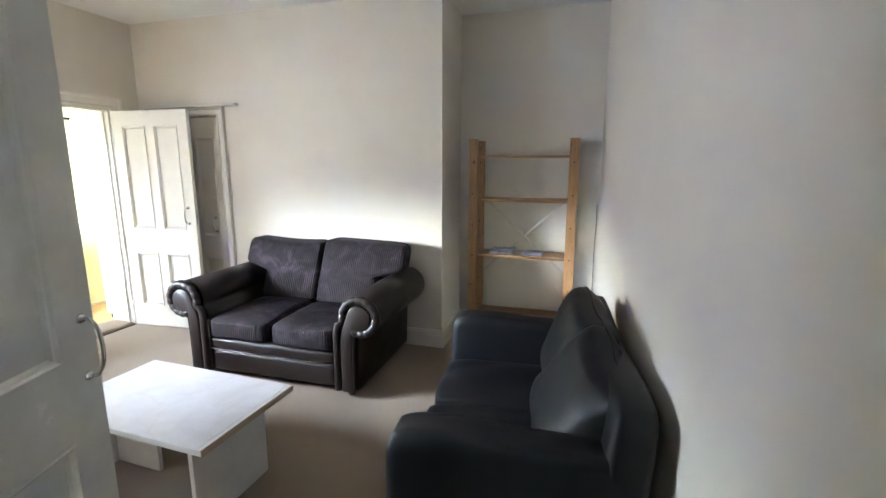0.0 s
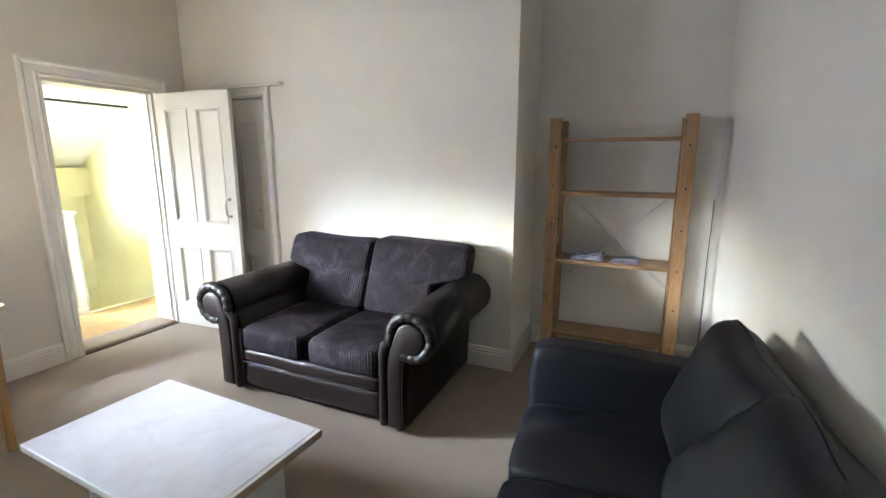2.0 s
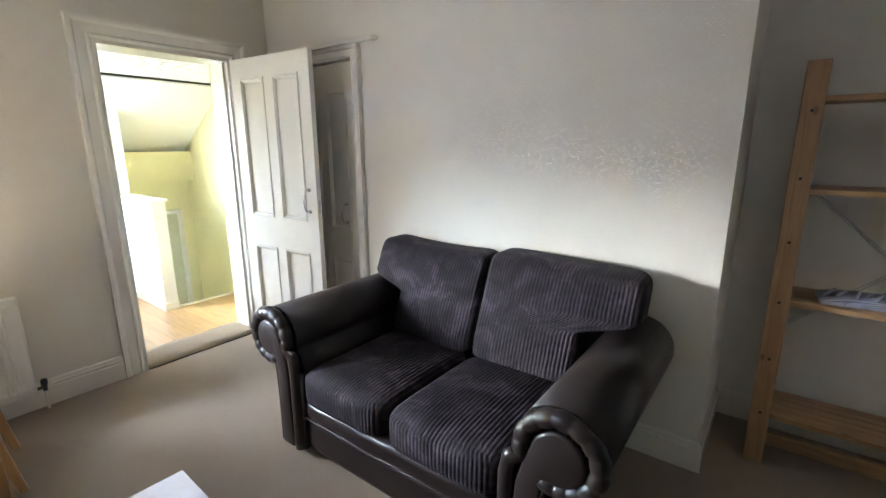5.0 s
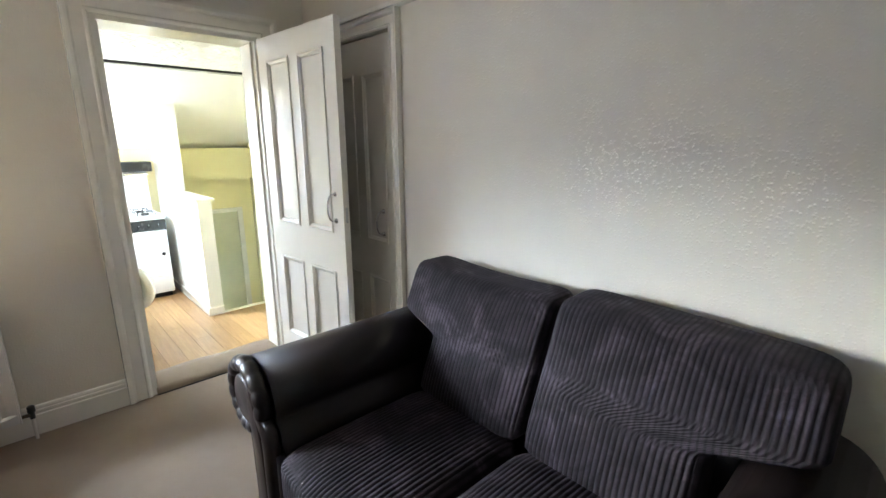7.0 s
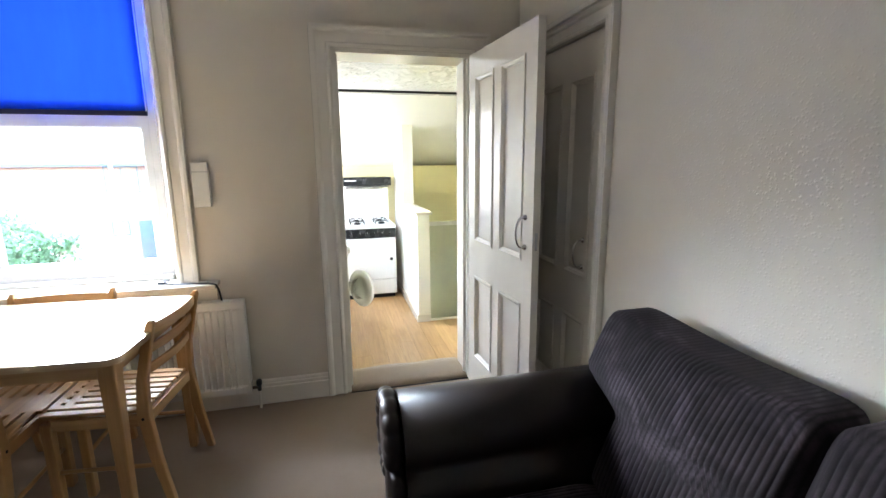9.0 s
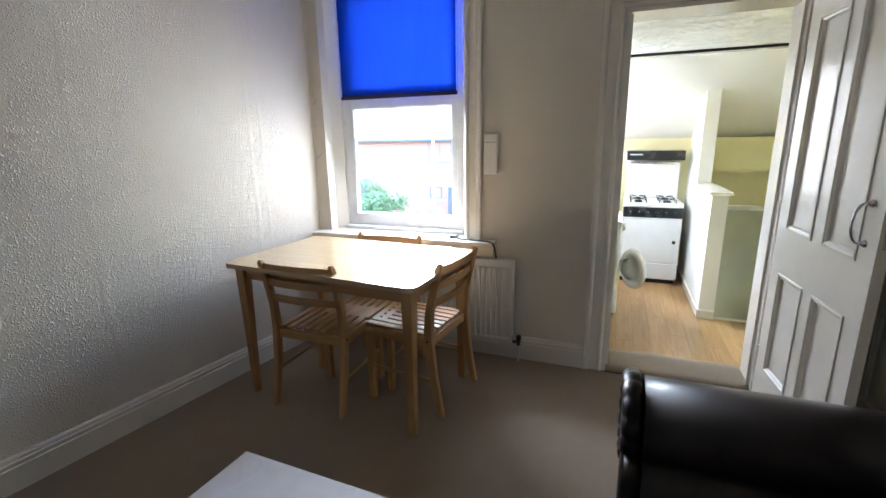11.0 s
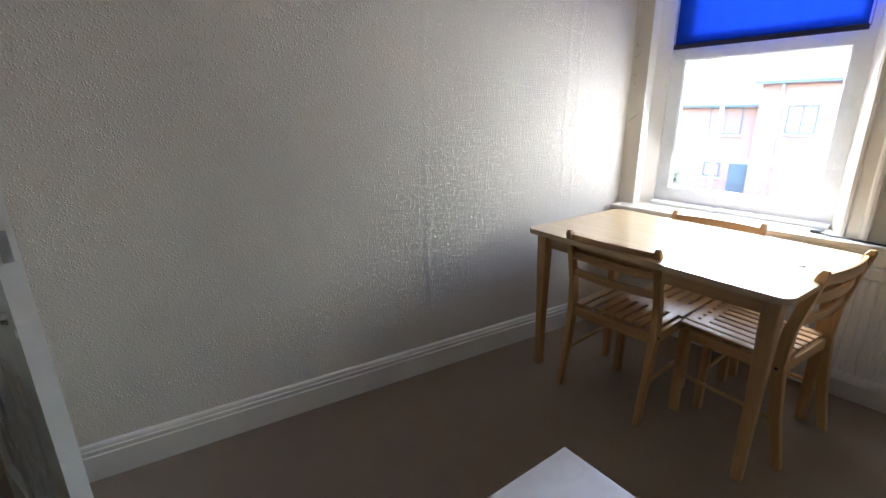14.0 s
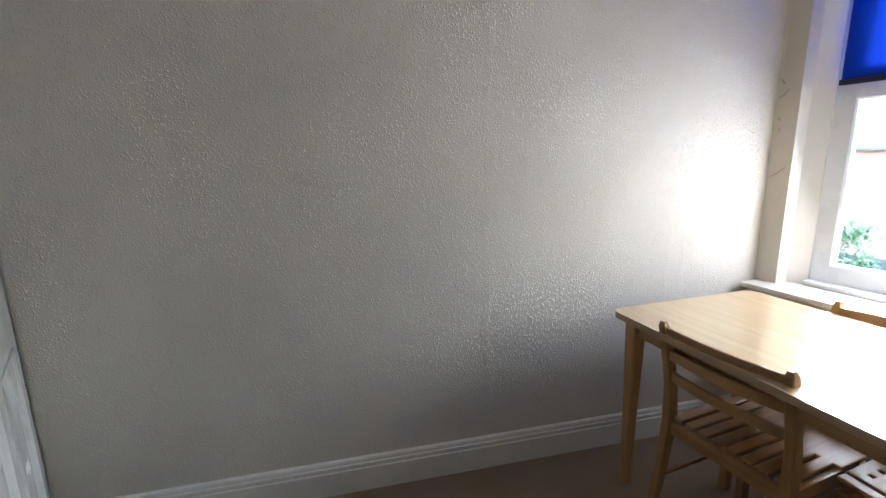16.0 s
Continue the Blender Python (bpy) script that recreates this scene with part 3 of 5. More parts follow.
FOUR = [(0.10, 0.335, 0.20, 0.71), (0.43, 0.665, 0.20, 0.71), (0.10, 0.335, 0.93, 1.85), (0.43, 0.665, 0.93, 1.85)]
kd = panel_door("kitchen_door", 0.77, 1.98, pose(-3.885, 3.137, 0.012, 0, 0, 4.5), "white four-panel door with chrome handle, open against the wall", FOUR, M_TRIM)
d_handle(kd, pose(0.705, -0.001, 1.065), 0.14)
part("latch_plate", box(0.7695, 0.7715, 0.012, 0.026, 0.99, 1.07), M_STEEL, kd, "small metal latch plate")
for z in (0.25, 1.70):
    part("hinge", rod((-0.004, 0.0, z - 0.04), (-0.004, 0.0, z + 0.04), 0.006), M_TRIM, kd)

# entrance door, open into the room; hinge on the front wall
eang = 106.8
ed = panel_door("entrance_door", 0.885, 2.0, pose(-0.862, -0.008, 0.012, 0, 0, eang), "grey-white painted panelled entrance door standing open", [(0.11, 0.385, 0.22, 0.80), (0.495, 0.765, 0.22, 0.80), (0.11, 0.385, 1.02, 1.86), (0.495, 0.765, 1.02, 1.86)], M_TRIM_B)
d_handle(ed, pose(0.841, -0.001, 1.035), 0.16)
part("latch_plate", box(0.8845, 0.8862, 0.010, 0.026, 1.07, 1.13), M_STEEL, ed, "worn metal latch plate")
structure(part("door_lining_entrance", boxes([(EX0 - 0.03, EX0, front_y(EX0) - 0.14, front_y(EX0) - 0.002, 0, EZ)]), M_TRIM_B), "white painted entrance door lining", "door lining")

# cupboard in the chimney wall
cup = panel_door("cupboard_door", CX1 - CX0 - 0.012, CZ - 0.02, pose(CX0 + 0.006, YB + 0.012, 0.012), "cream-painted tall built-in cupboard door, shut", [(0.10, 0.31, 0.20, 0.62), (0.40, 0.60, 0.20, 0.62), (0.10, 0.31, 0.84, 1.76), (0.40, 0.60, 0.84, 1.76)], M_TRIM)
d_handle(cup, pose(0.565, -0.001, 0.955), 0.13)
structure(part("cupboard_surround", architrave_bm(CX0, CX1, CZ, [(w * 0.72, o) for w, o in ARCH], lambda a, z, o: (a, YB - o, z)), M_TRIM), "white moulded cupboard surround", "door surround")
structure(part("cupboard_ledge", box(CX0 - 0.12, -2.795, YB - 0.05, YB, 2.036, 2.060, 0.004), M_TRIM), "narrow white ledge above the cupboard", "ledge")

# ---- window ----
win = structure(new("window_1"), "white framed window with a half-lowered blue blind", "window")
win.matrix_basis = pose(0, 0, 0)
FX0, FX1 = -4.13, -4.07
fr0, fr1, fz0, fz1 = 0.556, 1.45, 0.790, 2.44
part("window_frame", boxes([(FX0, FX1, fr0, fr0 + 0.045, fz0, fz1), (FX0, FX1, fr1 - 0.045, fr1, fz0, fz1), (FX0, FX1, fr0 + 0.045, fr1 - 0.045, fz0, fz0 + 0.045), (FX0, FX1, fr0 + 0.045, fr1 - 0.045, fz1 - 0.045, fz1), (FX0, FX1, fr0 + 0.045, fr1 - 0.045, 1.632, 1.687)]), M_UPVC, win)
for z0, z1 in ((fz0 + 0.045, 1.632), (1.687, fz1 - 0.045)):
    s0, s1 = fr0 + 0.045, fr1 - 0.045
    bm = bmesh.new()
    prof = [(0.0, 0.014), (0.034, 0.014), (0.042, 0.006), (0.044, -0.02), (0.0, -0.02)]
    st = [(s0, z0, 1, 1), (s1, z0, -1, 1), (s1, z1, -1, -1), (s0, z1, 1, -1)]
    rows = [[bm.verts.new((FX1 - 0.012 + o, y + sy * a, z + sz * a)) for a, o in prof] for y, z, sy, sz in st]
    for k in range(4):
        A, B = rows[k], rows[(k + 1) % 4]
        for i in range(len(prof)):
            bm.faces.new((A[i], A[(i + 1) % len(prof)], B[(i + 1) % len(prof)], B[i]))
    sash = part("sash", bm, M_UPVC, win)
    g = part("pane", boxes([(FX1 - 0.026, FX1 - 0.020, s0 + 0.04, s1 - 0.04, z0 + 0.04, z1 - 0.04)]), M_GLASS, sash)
    g.visible_shadow = False
part("sash_stop", box(FX1 + 0.001, FX1 + 0.016, 0.99, 1.03, 0.84, 0.85, 0.002), M_UPVC, win)
# reveals: board-lined, splayed
part("reveal", prism([(XW + 0.001, front_y(XW) + 0.0), (XW + 0.001, front_y(XW) + 0.012), (FX1 + 0.01, fr0 + 0.004), (FX0, fr0 + 0.004), (FX0, 0.49), (XW - 0.03, 0.40)], 0.769, WZ1 + 0.002), M_TRIM, win, "white board lining with cracked paper edge")
part("reveal", prism([(XW + 0.001, 1.502), (FX1 + 0.01, fr1 - 0.004), (FX0, fr1 - 0.004), (FX0, 1.51), (XW + 0.001, 1.52)], 0.769, WZ1 + 0.002), M_TRIM, win)
part("reveal_head", boxes([(FX0, XW + 0.001, 0.56, 1.50, WZ1 - 0.012, WZ1 + 0.004)]), M_TRIM, win)
part("window_board", box(FX0, -3.815, front_y(XW) + 0.012, 1.705, 0.744, 0.769, 0.005), M_TRIM, win, "white painted window board")
part("board_apron", boxes([(XW + 0.001, XW + 0.02, front_y(XW) + 0.03, 1.69, 0.66, 0.744)]), M_TRIM, win)
part("sill_step", box(FX1 - 0.01, FX1 + 0.055, 0.562, 1.448, 0.769, 0.790, 0.006), M_UPVC, win)
# torn curls of paper and paint lifting off the narrow strip beside the window
# darker than the paint: the shadow along the lifted edges is in the colour
M_PEEL = plain("shadow_dark_torn_paper", (0.34, 0.31, 0.27), 0.8, 0, 0.2, 40, 200)
for (ya, za), (yb, zb), sag in (((0.409, 1.62), (0.455, 1.655), -0.007), ((0.410, 1.70), (0.432, 1.672), 0.004), ((0.411, 1.527), (0.433, 1.518), 0.005), ((0.427, 1.492), (0.431, 1.467), 0.002), ((0.409, 1.263), (0.476, 1.309), -0.003)):
    bm = bmesh.new()
    sweep(bm, [(XW + 0.001 + 0.004 * q / 8, ya + (yb - ya) * q / 8, za + (zb - za) * q / 8 + 4 * sag * q / 8 * (1 - q / 8)) for q in range(9)], 0.002, 6, False, lambda q: 0.0022 - 0.0014 * abs(2 * q - 1))
    part("torn_paper_edge", bm, M_PEEL, wall_w, "lifting torn edge of wallpaper", True)
# right casing, moulded
bm = bmesh.new()
cas = [(1.50, 0.0), (1.50, 0.012), (1.512, 0.022), (1.525, 0.022), (1.53, 0.014), (1.575, 0.018), (1.585, 0.030), (1.595, 0.034), (1.608, 0.034), (1.61, 0.0)]
rows = [[bm.verts.new((XW + o, y, z)) for y, o in cas] for z in (0.769, 2.56)]
for i in range(len(cas)):
    bm.faces.new((rows[0][i], rows[0][(i + 1) % len(cas)], rows[1][(i + 1) % len(cas)], rows[1][i]))
bm.faces.new(rows[0])
bm.faces.new(rows[1][::-1])
part("casing", bm, M_TRIM, win)
part("casing_head", box(XW, XW + 0.03, front_y(XW) + 0.02, 1.50, WZ1, WZ1 + 0.11, 0.004), M_TRIM, win)
# torn paper curls on the left reveal
for z, L, tilt in ((1.66, 0.055, 0.5), (1.70, 0.03, -0.8), (1.55, 0.02, 0.2), (1.52, 0.016, 0.9), (1.36, 0.06, 0.45), (1.28, 0.03, 0.2), (1.05, 0.02, -0.4)):
    bm = bmesh.new()
    rows = []
    for i in range(7):
        s = i / 6
        x = XW - 0.01 - L * s
        y = 0.415 + (XW - x) * 0.62 + 0.004 * math.sin(s * 3.1) + 0.002
        zz = z + tilt * L * s * s
        rows.append([bm.verts.new((x, y, zz)), bm.verts.new((x, y + 0.006 * math.sin(s * 3.0), zz + 0.006))])
    for A, B in zip(rows, rows[1:]):
        bm.faces.new((A[0], A[1], B[1], B[0]))
    part("torn_paper", bm, M_TRIM_B, win, "curled torn paper edge", True)

blind = thing("roller_blind", pose(-4.040, 0.998, 1.652), "bright blue roller blind lowered half way over the window", "blind")
bm = bmesh.new()
rows = []
for i in range(25):
    z = i * (2.40 - 1.69) / 24
    rows.append([bm.verts.new((0.004 * math.sin(j * 0.7) * math.sin(z * 5), -0.412 + 0.824 * j / 12, z + 0.012)) for j in range(13)])
for A, B in zip(rows, rows[1:]):
    for j in range(12):
        bm.faces.new((A[j], A[j + 1], B[j + 1], B[j]))
part("cloth", bm, M_BLIND, blind, "bright blue blind cloth", True)
part("bottom_bar", box(-0.007, 0.007, -0.418, 0.418, 0.0, 0.024, 0.003), M_BLINDBAR, blind, "dark navy bottom bar")
part("roller", rod((0, -0.42, 0.76), (0, 0.42, 0.76), 0.02), M_UPVC, blind, "white roller tube")
bm = bmesh.new()
for i in range(70):
    zc = 0.015 + i * 0.010
    bmesh.ops.create_icosphere(bm, subdivisions=1, radius=0.0032, matrix=pose(0.012, 0.424, zc))
part("bead_chain", bm, M_BLINDBAR, blind, "dark bead chain")

# ---- wall fittings by the window ----
wb = thing("wall_box", pose(XW, 1.668, 1.175), "slim ivory plastic box fixed on the wall", "switch box")
part("case", box(0.0, 0.032, -0.042, 0.042, 0.0, 0.235, 0.006, 3), M_PLASTIC, wb)
part("seam_line", box(0.0325, 0.0335, -0.036, 0.036, 0.185, 0.187), M_BLACKPLASTIC, wb, "fine dark joint")

cable = thing("black_cable", pose(-3.84, 1.54, 0.770), "black cable over the end of the window board", "cable")
bm = bmesh.new()
sweep(bm, [(-0.06, -0.10, 0.006), (-0.02, -0.04, 0.006), (0.01, 0.02, 0.012), (0.02, 0.08, 0.012), (0.02, 0.135, 0.010), (0.018, 0.168, 0.0), (0.0, 0.175, -0.03), (-0.04, 0.175, -0.10), (-0.05, 0.175, -0.25)], 0.005, 8)
part("cord", bm, M_BLACKPLASTIC, cable, smooth=True)
part("plug", box(-0.115, -0.055, -0.135, -0.09, 0.0, 0.014, 0.004), M_BLACKPLASTIC, cable)

# radiator with pressed flutes
rad = thing("radiator", pose(XW, 1.283, 0.0), "white panel radiator with pressed flutes under the window", "radiator")
bm = bmesh.new()
R0, R1, RZ0, RZ1, RX = -0.54, 0.54, 0.115, 0.655, 0.085
n = 30
prof = []
for i in range(n):
    a = R0 + 0.03 + (R1 - R0 - 0.06) * i / n
    b = R0 + 0.03 + (R1 - R0 - 0.06) * (i + 1) / n
    wdt = b - a
    prof += [(a, 0.0), (a + wdt * 0.25, -0.008), (a + wdt * 0.75, -0.008)]
prof = [(R0, -0.006), (R0, 0.0)] + prof + [(R1, 0.0), (R1, -0.006)]
zs = [(RZ0, 0), (RZ0 + 0.035, 0), (RZ0 + 0.05, 1), (RZ1 - 0.05, 1), (RZ1 - 0.035, 0), (RZ1, 0)]
rows = [[bm.verts.new((RX + d * k, y, z)) for y, d in prof] for z, k in zs]
for A, B in zip(rows, rows[1:]):
    for i in range(len(prof) - 1):
        bm.faces.new((A[i], A[i + 1], B[i + 1], B[i]))
part("front_panel", bm, M_RAD, rad)
part("back_panel", box(0.03, 0.078, R0, R1, RZ0, RZ1, 0.006), M_RAD, rad)
part("top_grille", box(0.03, RX, R0, R1, RZ1 + 0.001, RZ1 + 0.008, 0.002), M_RAD, rad)
part("side_cover", box(0.028, RX + 0.001, R1 + 0.001, R1 + 0.008, RZ0 - 0.005, RZ1 + 0.008, 0.002), M_RAD, rad)
vb = part("valve", lathe([(0.011, -0.03), (0.011, 0.0), (0.016, 0.004), (0.016, 0.032), (0.010, 0.038)], (0.055, R1 + 0.045, 0.14), "z", 14), M_BLACKPLASTIC, rad, "dark radiator valve", True)
part("valve_arm", rod((0.055, R1 + 0.005, 0.13), (0.055, R1 + 0.045, 0.13), 0.009), M_BRASS, vb)
part("supply_pipe", rod((0.055, R1 + 0.045, 0.0), (0.055, R1 + 0.045, 0.115), 0.0075), M_TRIM, rad, "white painted pipe")


# ---- brown two-seat sofa ----
def brown_sofa():
    s = thing("brown_sofa", pose(-1.855, 2.455, 0.0), "brown leather two-seat sofa with scroll arms and corduroy cushions", "sofa")
    cx, cz, r = 0.688, 0.565, 0.138
    for sgn in (1, -1):
        arc = [(cx + r * math.cos(math.radians(a)), cz + r * math.sin(math.radians(a))) for a in range(200, -80, -12)]
        prof = [(0.512, 0.05), (0.512, 0.40), (0.525, 0.50)] + arc + [(0.675, 0.40), (0.662, 0.05)]
        pr = [(sgn * a, b) for a, b in prof]
        bm = prism(pr, 0.035, 0.93, "y")
        bmesh.ops.recalc_face_normals(bm, faces=bm.faces)
        ob = part("arm", bm, M_BROWN, s, "dark brown leather scroll arm")
        for f in ob.data.polygons:
            f.use_smooth = abs(f.normal.y) < 0.5
        # front of the arm: one smooth panel that curls over into the scroll
        fr = [(0.566, 0.05), (0.566, 0.36), (0.572, 0.44), (0.588, 0.50), (0.604, 0.545)]
        fr += [(cx + 0.012 + 0.084 * math.cos(math.radians(a)), cz + 0.084 * math.sin(math.radians(a))) for a in range(168, -116, -12)]
        fr += [(0.668, 0.474), (0.660, 0.452), (0.654, 0.42), (0.650, 0.36), (0.650, 0.05)]
        part("arm_front", prism([(sgn * a, b) for a, b in fr], -0.016, 0.036, "y", 0.010), M_BROWN, s, "smooth padded leather arm front", True)
        # roll up the inner edge, gathered round the scroll and tucked in below it
        up = [(0.536, 0.055 + 0.045 * i) for i in range(9)] + [(0.5375, 0.455), (0.545, 0.50)]
        arc = [(cx + 0.012 + (0.118 - 0.016 * smooth01(40, -110, a)) * math.cos(math.radians(a)), cz + (0.118 - 0.016 * smooth01(40, -110, a)) * math.sin(math.radians(a))) for a in range(196, -122, -3)]
        n_up = len(up) / (len(up) + len(arc))
        bm = bmesh.new()
        sweep(bm, [(sgn * a, 0.006, b) for a, b in up + arc], 0.03, 12, False, lambda q: 0.028 if q < n_up else 0.0245 + 0.0055 * abs(math.sin((q - n_up) / (1 - n_up) * math.pi * 13)) ** 0.6)
        part("scroll_roll", bm, M_BROWN, s, "pleated leather roll round the scroll", True)
        bm = bmesh.new()
        sweep(bm, [(sgn * 0.653, -0.008, 0.06), (sgn * 0.653, -0.008, 0.30), (sgn * 0.657, -0.008, 0.42), (sgn * 0.668, -0.008, 0.462), (sgn * 0.70, -0.008, 0.480)], 0.0055, 8)
        part("arm_piping", bm, M_PIPING, s, smooth=True)
        part("arm_band", rod((sgn * 0.512, 0.020, 0.055), (sgn * 0.512, 0.020, 0.43), 0.015, 14), M_BROWN, s, "rolled leather edge", True)
        for y in (0.06, 0.90):
            part("foot", lathe([(0.018, 0.0), (0.026, 0.012), (0.028, 0.03), (0.022, 0.055)], (sgn * 0.60, y, 0.0), "z", 16), M_BLACKPLASTIC, s, "short dark turned foot", True)
    # front rail
    part("lower_rail", grid_box(40, 4, 8, lambda u, v, w: (0.508 * soft(u, v, w, 10)[0], 0.045 + 0.025 * soft(u, v, w, 10)[1] - 0.006 * (1 - w * w), 0.132 + 0.078 * soft(u, v, w, 10)[2])), M_BROWN, s, "padded lower leather rail", True)
    part("upper_rail", grid_box(40, 6, 8, lambda u, v, w: (0.508 * soft(u, v, w, 8)[0], 0.05 + 0.05 * soft(u, v, w, 3)[1], 0.26 + 0.05 * soft(u, v, w, 3)[2] + 0.003 * math.sin(u * 9))), M_BROWN, s, "rolled upper leather rail", True)
    bm = bmesh.new()
    sweep(bm, [(-0.505 + 1.01 * i / 40, 0.014, 0.214 + 0.002 * math.sin(i * 1.3)) for i in range(41)], 0.006, 8)
    part("rail_piping", bm, M_PIPING, s, smooth=True)
    part("base", boxes([(-0.51, 0.51, 0.07, 0.90, 0.06, 0.29)]), M_BROWN, s)
    part("back_frame", grid_box(30, 8, 16, lambda u, v, w: (0.60 * soft(u, v, w, 12)[0], 0.87 + 0.095 * soft(u, v, w, 6)[1], 0.43 + 0.37 * soft(u, v, w, 10)[2])), M_BROWN, s, "leather covered sofa back", True)
    # seat cushions with wide ribs
    for c in (-0.255, 0.255):
        def seat(u, v, w, c=c):
            a, b, d = soft(u, v, w, 7)
            crown = 0.022 * (1 - u * u) * (1 - v * v) if w > 0 else 0.0
            rib = 0.0042 * abs(math.cos(math.pi * (c + 0.252 * a) / 0.0165))
            edge = max(abs(v), abs(w))
            lift = rib
            return (c + 0.252 * a, 0.315 + (0.325 + (lift if v < -0.9 else 0)) * b, 0.375 + (0.078 + lift) * d + crown)
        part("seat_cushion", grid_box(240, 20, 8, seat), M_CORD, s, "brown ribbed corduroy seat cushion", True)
    # back cushions, lugged over the arms
    for sgn in (-1, 1):
        def back(u, v, w, sgn=sgn):
            a, b, d = soft(u, v, w, 11)
            h = (d + 1) / 2
            outer = 0.505 + 0.22 * smooth01(0.44, 0.60, h)
            x0, x1 = 0.004, outer
            xx = sgn * ((x0 + x1) / 2 + (x1 - x0) / 2 * a * sgn)
            rib = 0.0042 * abs(math.cos(math.pi * xx / 0.0165))
            thick = 0.085 + 0.03 * (1 - u * u) * (1 - w * w * 0.6)
            yc = 0.66 + 0.20 * h
            sag = (-0.026 * math.sin((a + 1) * 1.35) if sgn < 0 else 0.010 - 0.022 * (a + 1) * 0.5) * smooth01(0.6, 1.0, h)
            return (xx, yc + (thick + rib) * b, 0.44 + 0.475 * h + sag)
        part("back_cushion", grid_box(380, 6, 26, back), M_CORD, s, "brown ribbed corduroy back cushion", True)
    return s


brown_sofa()


# ---- black two-seat sofa ----
def black_sofa():
    # local x: along the wall, local y: from the front edge back to the wall
    s = thing("black_sofa", pose(-0.498, 1.91, 0.0, 0, 0, -90 + 4.4), "black faux-leather two-seat sofa with loose cushions against the wall", "sofa")
    L = 0.68
    for sgn in (-1, 1):
        part("arm", grid_box(8, 26, 14, lambda u, v, w, sgn=sgn: (sgn * (L - 0.085) + 0.085 * soft(u, v, w, 5)[0] * (1 + 0.04 * w), 0.42 + 0.42 * soft(u, v, w, 12)[1], 0.35 + 0.30 * soft(u, v, w, 8)[2] - (0.012 * math.sin(2.2 * v) if w > 0.9 else 0))), M_BLACK, s, "padded black arm", True)
        for y in (0.06, 0.78):
            part("foot", lathe([(0.022, 0.0), (0.026, 0.055)], (sgn * (L - 0.08), y, 0.0), "z", 14), M_BLACKPLASTIC, s, "short black foot", True)
    part("base", grid_box(20, 10, 6, lambda u, v, w: ((L - 0.172) * soft(u, v, w, 14)[0], 0.42 + 0.39 * soft(u, v, w, 14)[1], 0.17 + 0.115 * soft(u, v, w, 8)[2])), M_BLACK, s, "", True)
    part("backrest", grid_box(30, 8, 16, lambda u, v, w: ((L - 0.005) * soft(u, v, w, 14)[0], 0.765 + 0.08 * soft(u, v, w, 5)[1] + 0.03 * w, 0.43 + 0.375 * soft(u, v, w, 8)[2] - 0.02 * math.cos(u * 3.0) * (w > 0.8))), M_BLACK, s, "padded black backrest", True)
    for sgn in (-1, 1):
        part("seat_cushion", grid_box(26, 26, 8, lambda u, v, w, sgn=sgn: (sgn * 0.254 + 0.252 * soft(u, v, w, 8)[0], 0.37 + 0.37 * soft(u, v, w, 8)[1], 0.345 + 0.075 * soft(u, v, w, 5)[2] + (0.02 * (1 - u * u) * (1 - v * v) - 0.008 * math.sin(5 * u + 3 * v) * (1 - u * u) if w > 0 else 0))), M_BLACK, s, "black seat cushion with soft creases", True)
    return s


black_sofa()


def pillow(m, w, h, t, label):
    s = thing("back_pillow", m, label, "cushion", "loose sofa cushions")

    def f(u, v, w2):
        fat = (1 - abs(u) ** 4) ** 0.45 * (1 - abs(w2) ** 4) ** 0.45
        round_u = 1 - 0.07 * abs(w2) ** 5
        round_w = 1 - 0.07 * abs(u) ** 5
        crease = 0.010 * math.sin(7 * u + 5 * w2) * abs(u * w2) + 0.006 * math.sin(13 * w2) * abs(u) ** 4
        slump = -0.03 * (1 - u * u) * max(0.0, w2) ** 2
        return (w / 2 * u * round_u, t / 2 * v * (0.10 + 0.90 * fat) + crease, h / 2 + h / 2 * w2 * round_w + slump)
    part("cover", grid_box(40, 4, 40, f), M_BLACK, s, "", True)
    bm = bmesh.new()
    ring = []
    for i in range(80):
        q = i / 20
        side, e = int(q), 2 * (q - int(q)) - 1
        u, w2 = ((e, -1), (1, e), (-e, 1), (-1, -e))[side]
        ring.append((w / 2 * u * (1 - 0.07 * abs(w2) ** 5), 0.010 * math.sin(7 * u + 5 * w2) * abs(u * w2) + 0.006 * math.sin(13 * w2) * abs(u) ** 4, h / 2 + h / 2 * w2 * (1 - 0.07 * abs(u) ** 5) - 0.03 * (1 - u * u) * max(0.0, w2) ** 2))
    sweep(bm, ring, 0.005, 6, True)
    part("seam", bm, M_BLACK, s, smooth=True)
    return s


pillow(pose(0.09, 2.13, 0.425, -18, 7, -92 + 4.4 + 6), 0.53, 0.50, 0.24, "slack black faux-leather cushion leaning on the sofa back")
pillow(pose(0.055, 1.70, 0.428, -33, 12, -88 + 4.4 + 2), 0.53, 0.48, 0.24, "slack black faux-leather cushion slumped sideways on the sofa")


